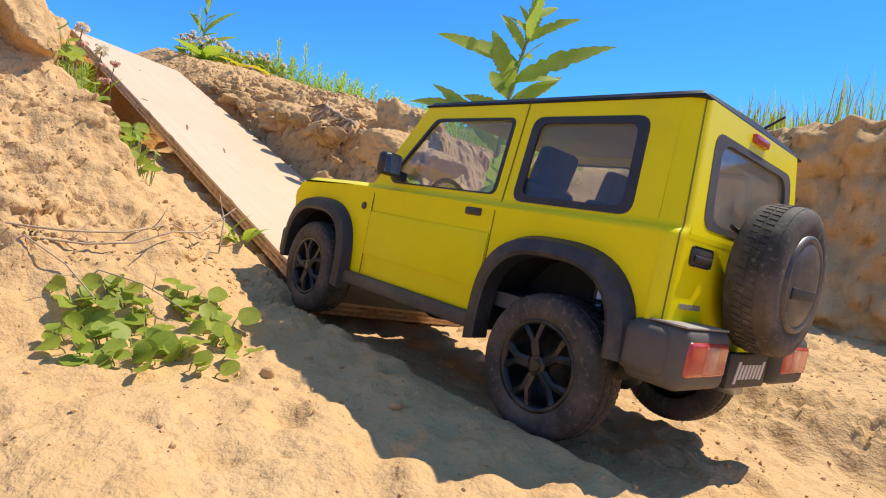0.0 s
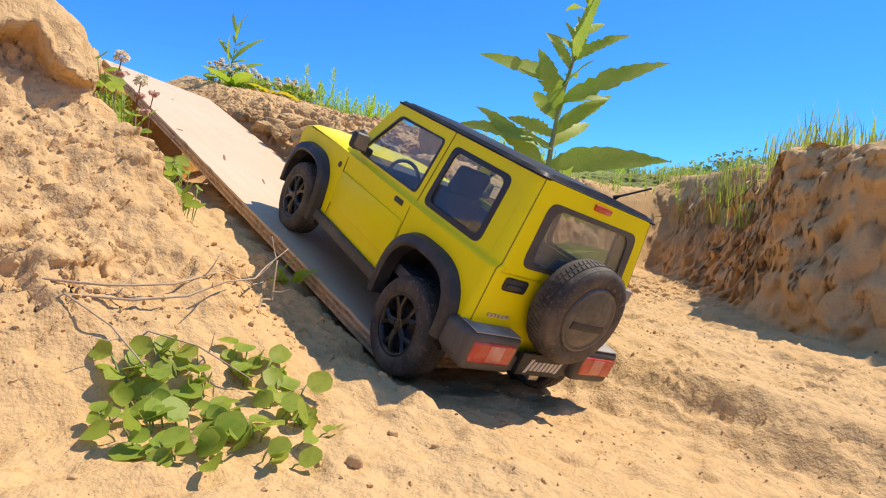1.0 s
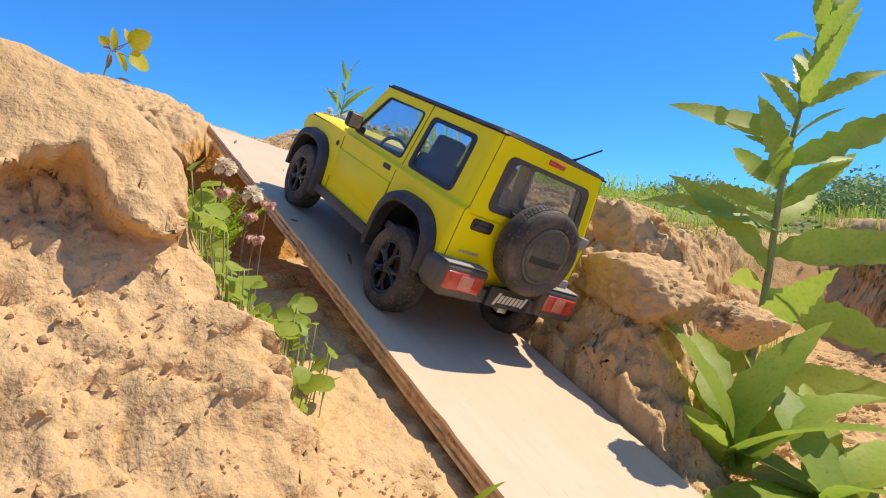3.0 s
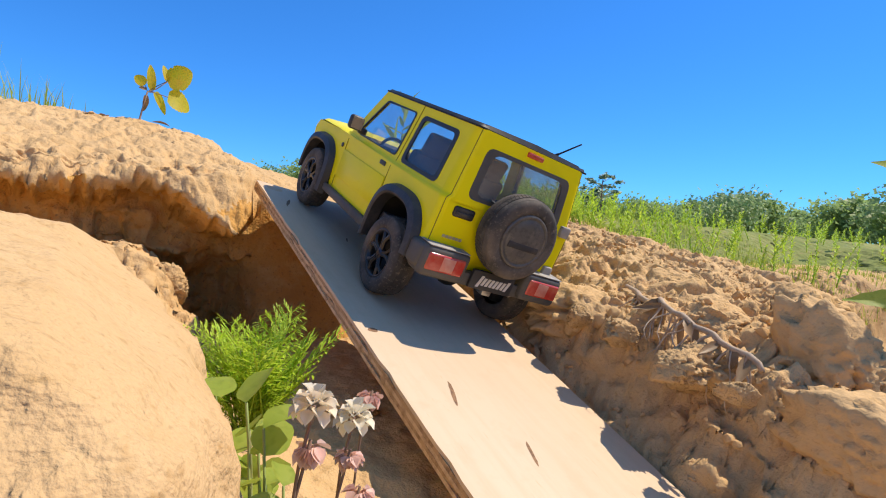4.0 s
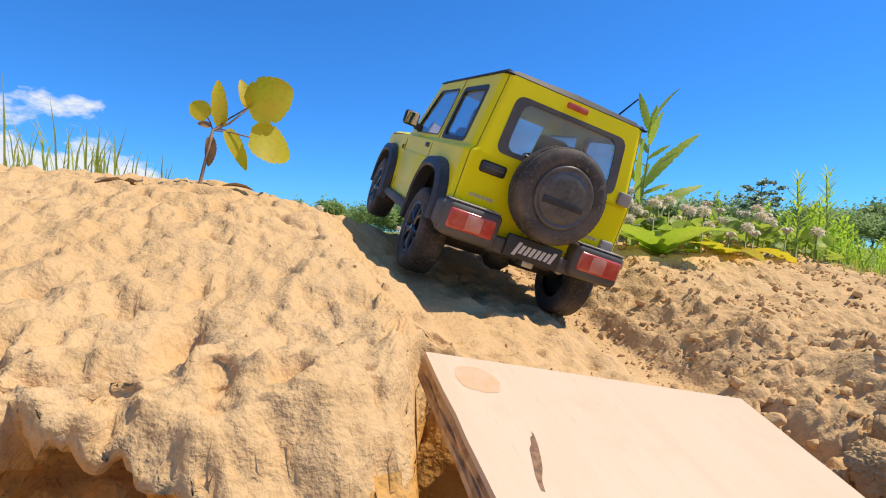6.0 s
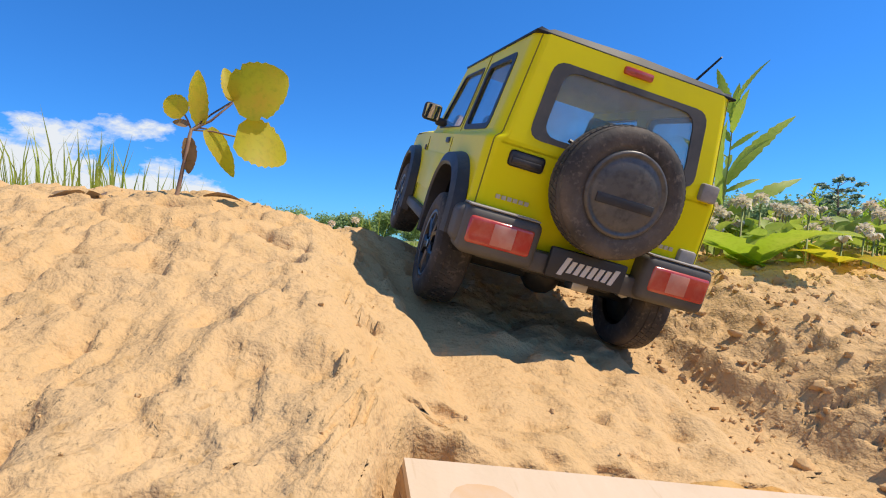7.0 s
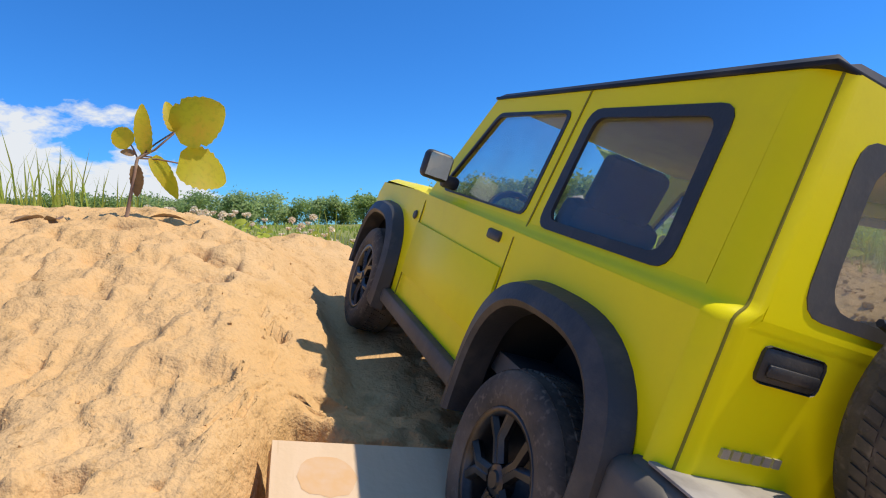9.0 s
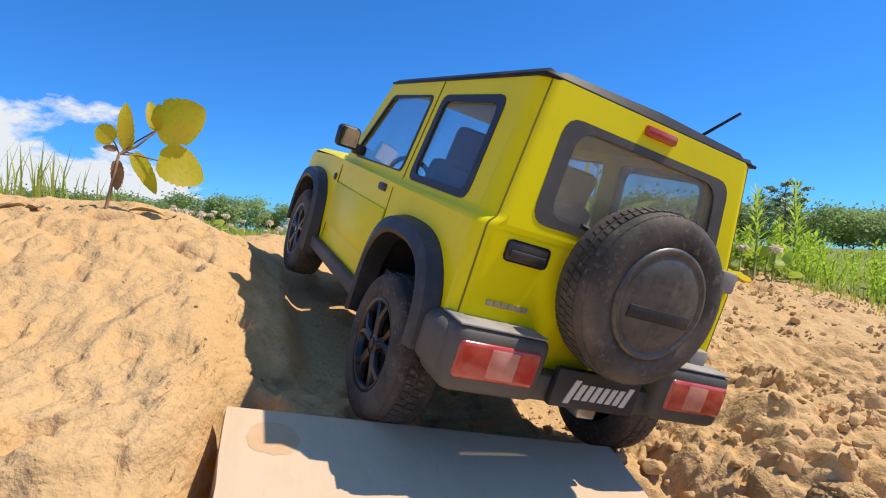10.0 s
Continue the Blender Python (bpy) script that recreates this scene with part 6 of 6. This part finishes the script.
def make_grit():
    """Crumbs of clay too many to count, lying on floor and slopes."""
    rng = np.random.default_rng(8)
    zones = ((-0.22, 0.50, -0.30, 0.01, 2600, 0.0003, 0.0011), (-0.22, -0.015, 0.0, 0.135, 1500, 0.0004, 0.0016), (0.163, 0.42, 0.08, 0.74, 3600, 0.0006, 0.0030),
             (0.145, 0.55, 0.70, 1.02, 3600, 0.0006, 0.0024), (-0.20, 0.13, 0.72, 1.02, 260, 0.0004, 0.0010))
    bm = bmesh.new()
    bmesh.ops.create_icosphere(bm, subdivisions=1, radius=1.0)
    ball = np.array([v.co[:] for v in bm.verts])
    tris = np.array([[v.index for v in f.verts] for f in bm.faces])
    bm.free()
    points, sizes = [], []
    for x0, x1, y0, y1, n, r0, r1 in zones:
        points.append(np.stack([rng.uniform(x0, x1, n), rng.uniform(y0, y1, n)], 1))
        sizes.append(r0 + (r1 - r0) * rng.random(n) ** 3)
    at, r = np.concatenate(points), np.concatenate(sizes)
    p = shape_ground(at[:, 0], at[:, 1])
    keep = vnoise(np.stack([at[:, 0] * 28, at[:, 1] * 28, 0 * r], 1), 55) > -0.30
    p, r = p[keep], r[keep]
    verts = ball[None] * (1 + 0.38 * rng.standard_normal((len(r), len(ball), 1)).clip(-1, 1)) * rng.uniform(0.65, 1.3, (len(r), 1, 3)) * r[:, None, None] + p[:, None]
    verts[:, :, 2] += 0.25 * r[:, None]
    faces = tris[None] + (np.arange(len(r)) * len(ball))[:, None, None]
    ob = mesh_object("clay_grit", verts.reshape(-1, 3), faces.reshape(-1, 3), SAND, smooth=False)
    tagged(ob, "fine crumbs of dry pale clay strewn on the sand", "grit", kind="stuff")


# ---- the distance ----
def tree_mesh(seed, tall, wide, pine=False):
    rnd = random.Random(seed)
    base = new("pine_tree" if pine else "tree")
    bm = bmesh.new()
    tube(bm, [(0, 0, -0.3), (0.1, 0, tall * 0.5), (0, 0.1, tall * 0.95)], [tall * 0.022, tall * 0.015, tall * 0.004], 7)
    limbs = []
    for k in range(16 if not pine else 22):
        f = rnd.uniform(0.3, 0.92) if not pine else 0.34 + 0.63 * k / 21
        a = k * 2.4
        reach = wide * (0.5 if pine else 0.45) * (math.sin(math.pi * min(1, 0.25 + 0.75 * (1 - f) * 1.3)) + 0.25) * rnd.uniform(0.7, 1.15)
        tip = Vector((0, 0, tall * f)) + around(a, 0.35 if not pine else 0.12) * reach
        tube(bm, [(0, 0, tall * f * 0.92), tip], [tall * 0.006, tall * 0.002], 4)
        limbs.append(tip)
    plain("trunk", bm, BARK, base)
    bm = bmesh.new()
    for tip in limbs + [Vector((0, 0, tall * 0.97))]:
        for k in range(150 if not pine else 60):
            r = wide * (0.17 if not pine else 0.065)
            p = tip + Vector((rnd.gauss(0, r), rnd.gauss(0, r), rnd.gauss(0, r * (0.75 if not pine else 0.35))))
            d = around(rnd.uniform(0, 6.28), rnd.uniform(-0.6, 0.9))
            s = tall * (rnd.uniform(0.05, 0.10) if not pine else rnd.uniform(0.03, 0.06))
            u = d.orthogonal().normalized() * s * 0.5
            v = [bm.verts.new(q) for q in (p - u, p + d * s * 0.6 - u * 0.2, p + d * s, p + u)]
            bm.faces.new(v)
    plain("crown", bm, LEAF_PINE if pine else LEAF_TREE, base, smooth=False)
    return base


def make_trees():
    rnd = random.Random(77)
    kinds = [tree_mesh(s, 8.0, w) for s, w in ((1, 6.5), (2, 8.0), (3, 5.0))]
    pine = tree_mesh(9, 12.5, 5.5, True)
    tagged(pine, "dark green pine standing above the far treeline", "tree")
    far = 118
    pine.matrix_basis = Matrix.Translation((far * math.sin(radians(46)), far * math.cos(radians(46)), -1.0))
    n = 0
    for k in range(86):
        az = -34 + 1.42 * k + rnd.uniform(-0.6, 0.6)
        d = rnd.uniform(135, 175)
        size = rnd.uniform(0.62, 0.95)
        if az > 14:
            size *= 1.45
        if abs(az - 46) < 1.4:
            size *= 0.6
        turn = Matrix.Rotation(rnd.uniform(0, 6.28), 4, "Z")
        m = Matrix.Translation((d * math.sin(radians(az)), d * math.cos(radians(az)), -1.0)) @ turn
        if n < 3:
            ob = kinds[n]
            ob.scale = (size,) * 3
            ob.matrix_basis = m @ Matrix.Diagonal((size, size, size, 1))
        else:
            src = kinds[n % 3]
            ob = copy_thing(src, m)
            ob.matrix_basis = m @ Matrix.Diagonal((size, size, size, 1))
        tagged(ob, "leafy green tree of the distant treeline", "tree", "trees of the treeline")
        n += 1
    # willow bushes nearer by
    for az, d, size in ((57, 78, 0.5), (69, 62, 0.5), (74, 70, 0.6), (86, 60, 0.55)):
        ob = copy_thing(kinds[1], Matrix.Identity(4))
        ob.matrix_basis = Matrix.Translation((d * math.sin(radians(az)), d * math.cos(radians(az)), -0.8)) @ Matrix.Diagonal((size * 1.3, size * 1.3, size * 1.4, 1))
        tagged(ob, "rounded grey-green willow bush in the meadow", "bush", "willow bushes")


make_clods()
make_grit()
make_roots()
make_twigs()
make_tall_weed(0.330, 0.174, 0.45, (0.27, 0.05, 0), ((0.245, 0.050, -0.115, 0.035), (0.165, 0.028, -0.130, -0.015), (0.125, 0.035, -0.10, -0.060), (0.265, -0.095, 0.055, 0.012), (0.150, -0.085, 0.045, 0.065),
               (0.185, -0.11, 0.05, 0.0), (0.205, 0.06, -0.05, 0.045), (0.225, 0.06, 0.08, 0.02), (0.10, 0.10, -0.05, 0.0), (0.09, -0.07, -0.07, 0.03), (0.13, 0.09, 0.06, -0.02), (0.07, -0.05, 0.08, 0.02), (0.05, 0.04, -0.11, -0.01),
               (0.30, -0.05, -0.05, 0.05), (0.31, 0.06, 0.03, 0.06), (0.06, -0.10, 0.0, 0.0)), 24, 0.075, 21, "tall green weed with long toothed leaves in dry sand", 1.12)
make_tall_weed(0.30, 0.985, 0.125, (0.1, 0, 0), ((0.03, 0.07, -0.02, 0.03), (0.04, -0.04, -0.03, 0.05), (0.06, 0.065, -0.01, 0.06), (0.05, 0.03, 0.05, 0.03)), 11, 0.06, 22, "leafy upright weed on the bank behind the ramp", 0.7)
make_rosette(0.245, 0.065, 13, 0.11, 61, "leafy_weed", "low weed with long toothed grey-green leaves beside the ramp", LEAF_THISTLE, 20)
make_rosette(0.215, 0.118, 7, 0.125, 67, "leafy_weed", "upright weed with long toothed grey-green leaves beside the ramp", LEAF_THISTLE, 30)
make_rosette(0.29, 0.93, 5, 0.085, 62, "broad_leaf_weed", "weed with broad lance leaves on the bank", LEAF_FERN, 14)
make_rosette(0.36, 0.93, 5, 0.08, 63, "broad_leaf_weed", "weed with broad yellow-green leaves on the bank", LEAF_SAPLING, 12)
make_rosette(-0.020, 0.098, 7, 0.026, 64, "small_weed", "small narrow-leaved weed beside the ramp's edge", LEAF_FERN, 30)
make_rosette(-0.27, 1.0, 7, 0.03, 65, "small_weed", "small yellowish weed in the grass", LEAF_SAPLING, 30)
make_creeper(-0.164, -0.084, -0.100, 0.004, 125, 7, 0.0050, "round_leaf_creeper", "low green patch of round-leaved creeping plant", 0.0055)
make_clover()
make_yarrow(-0.074, 0.352, 0.088, 0.064, 6)
make_sapling()
make_tufts()
make_shoot(0.46, 0.94, 0.085, 1)
make_shoot(0.56, 0.99, 0.10, 2)
make_shoot(0.66, 1.08, 0.09, 3)
make_flower_patch(0.27, 0.50, 0.92, 1.06, 60, 260, 12)
make_flower_patch(-0.25, 0.22, 1.42, 1.75, 70, 150, 13)
make_meadow()
make_trees()


def car_at(t):
    """The car's place at t, between its rows."""
    for a, b in zip(CAR_ROWS, CAR_ROWS[1:]):
        if t <= b[0]:
            f = (t - a[0]) / (b[0] - a[0])
            return [p + (q - p) * f for p, q in zip(a[1:4], b[1:4])]
    return list(CAR_ROWS[-1][1:4])


def motions():
    walk(CAR, [(t, pose(*row)) for t, *row in CAR_ROWS])
    # the wheels roll with the way that the car makes
    times = [0.1 * i for i in range(101)]
    angle, angles = 0.0, []
    for i, t in enumerate(times):
        if i:
            p, q = Vector(car_at(times[i - 1])), Vector(car_at(t))
            step = (q - p).length * (1 if q.y >= p.y else -1)
            angle += math.degrees(step / (WHEEL_R * K))
        angles.append(angle)
    for wheel, x, y, z, turn in WHEELS:
        sign = -1 if turn == 0 else 1
        walk(wheel, [(t, pose(x * K, y * K, z * K, 0, 0, turn) @ pose(0, 0, 0, sign * a)) for t, a in zip(times, angles)])


motions()
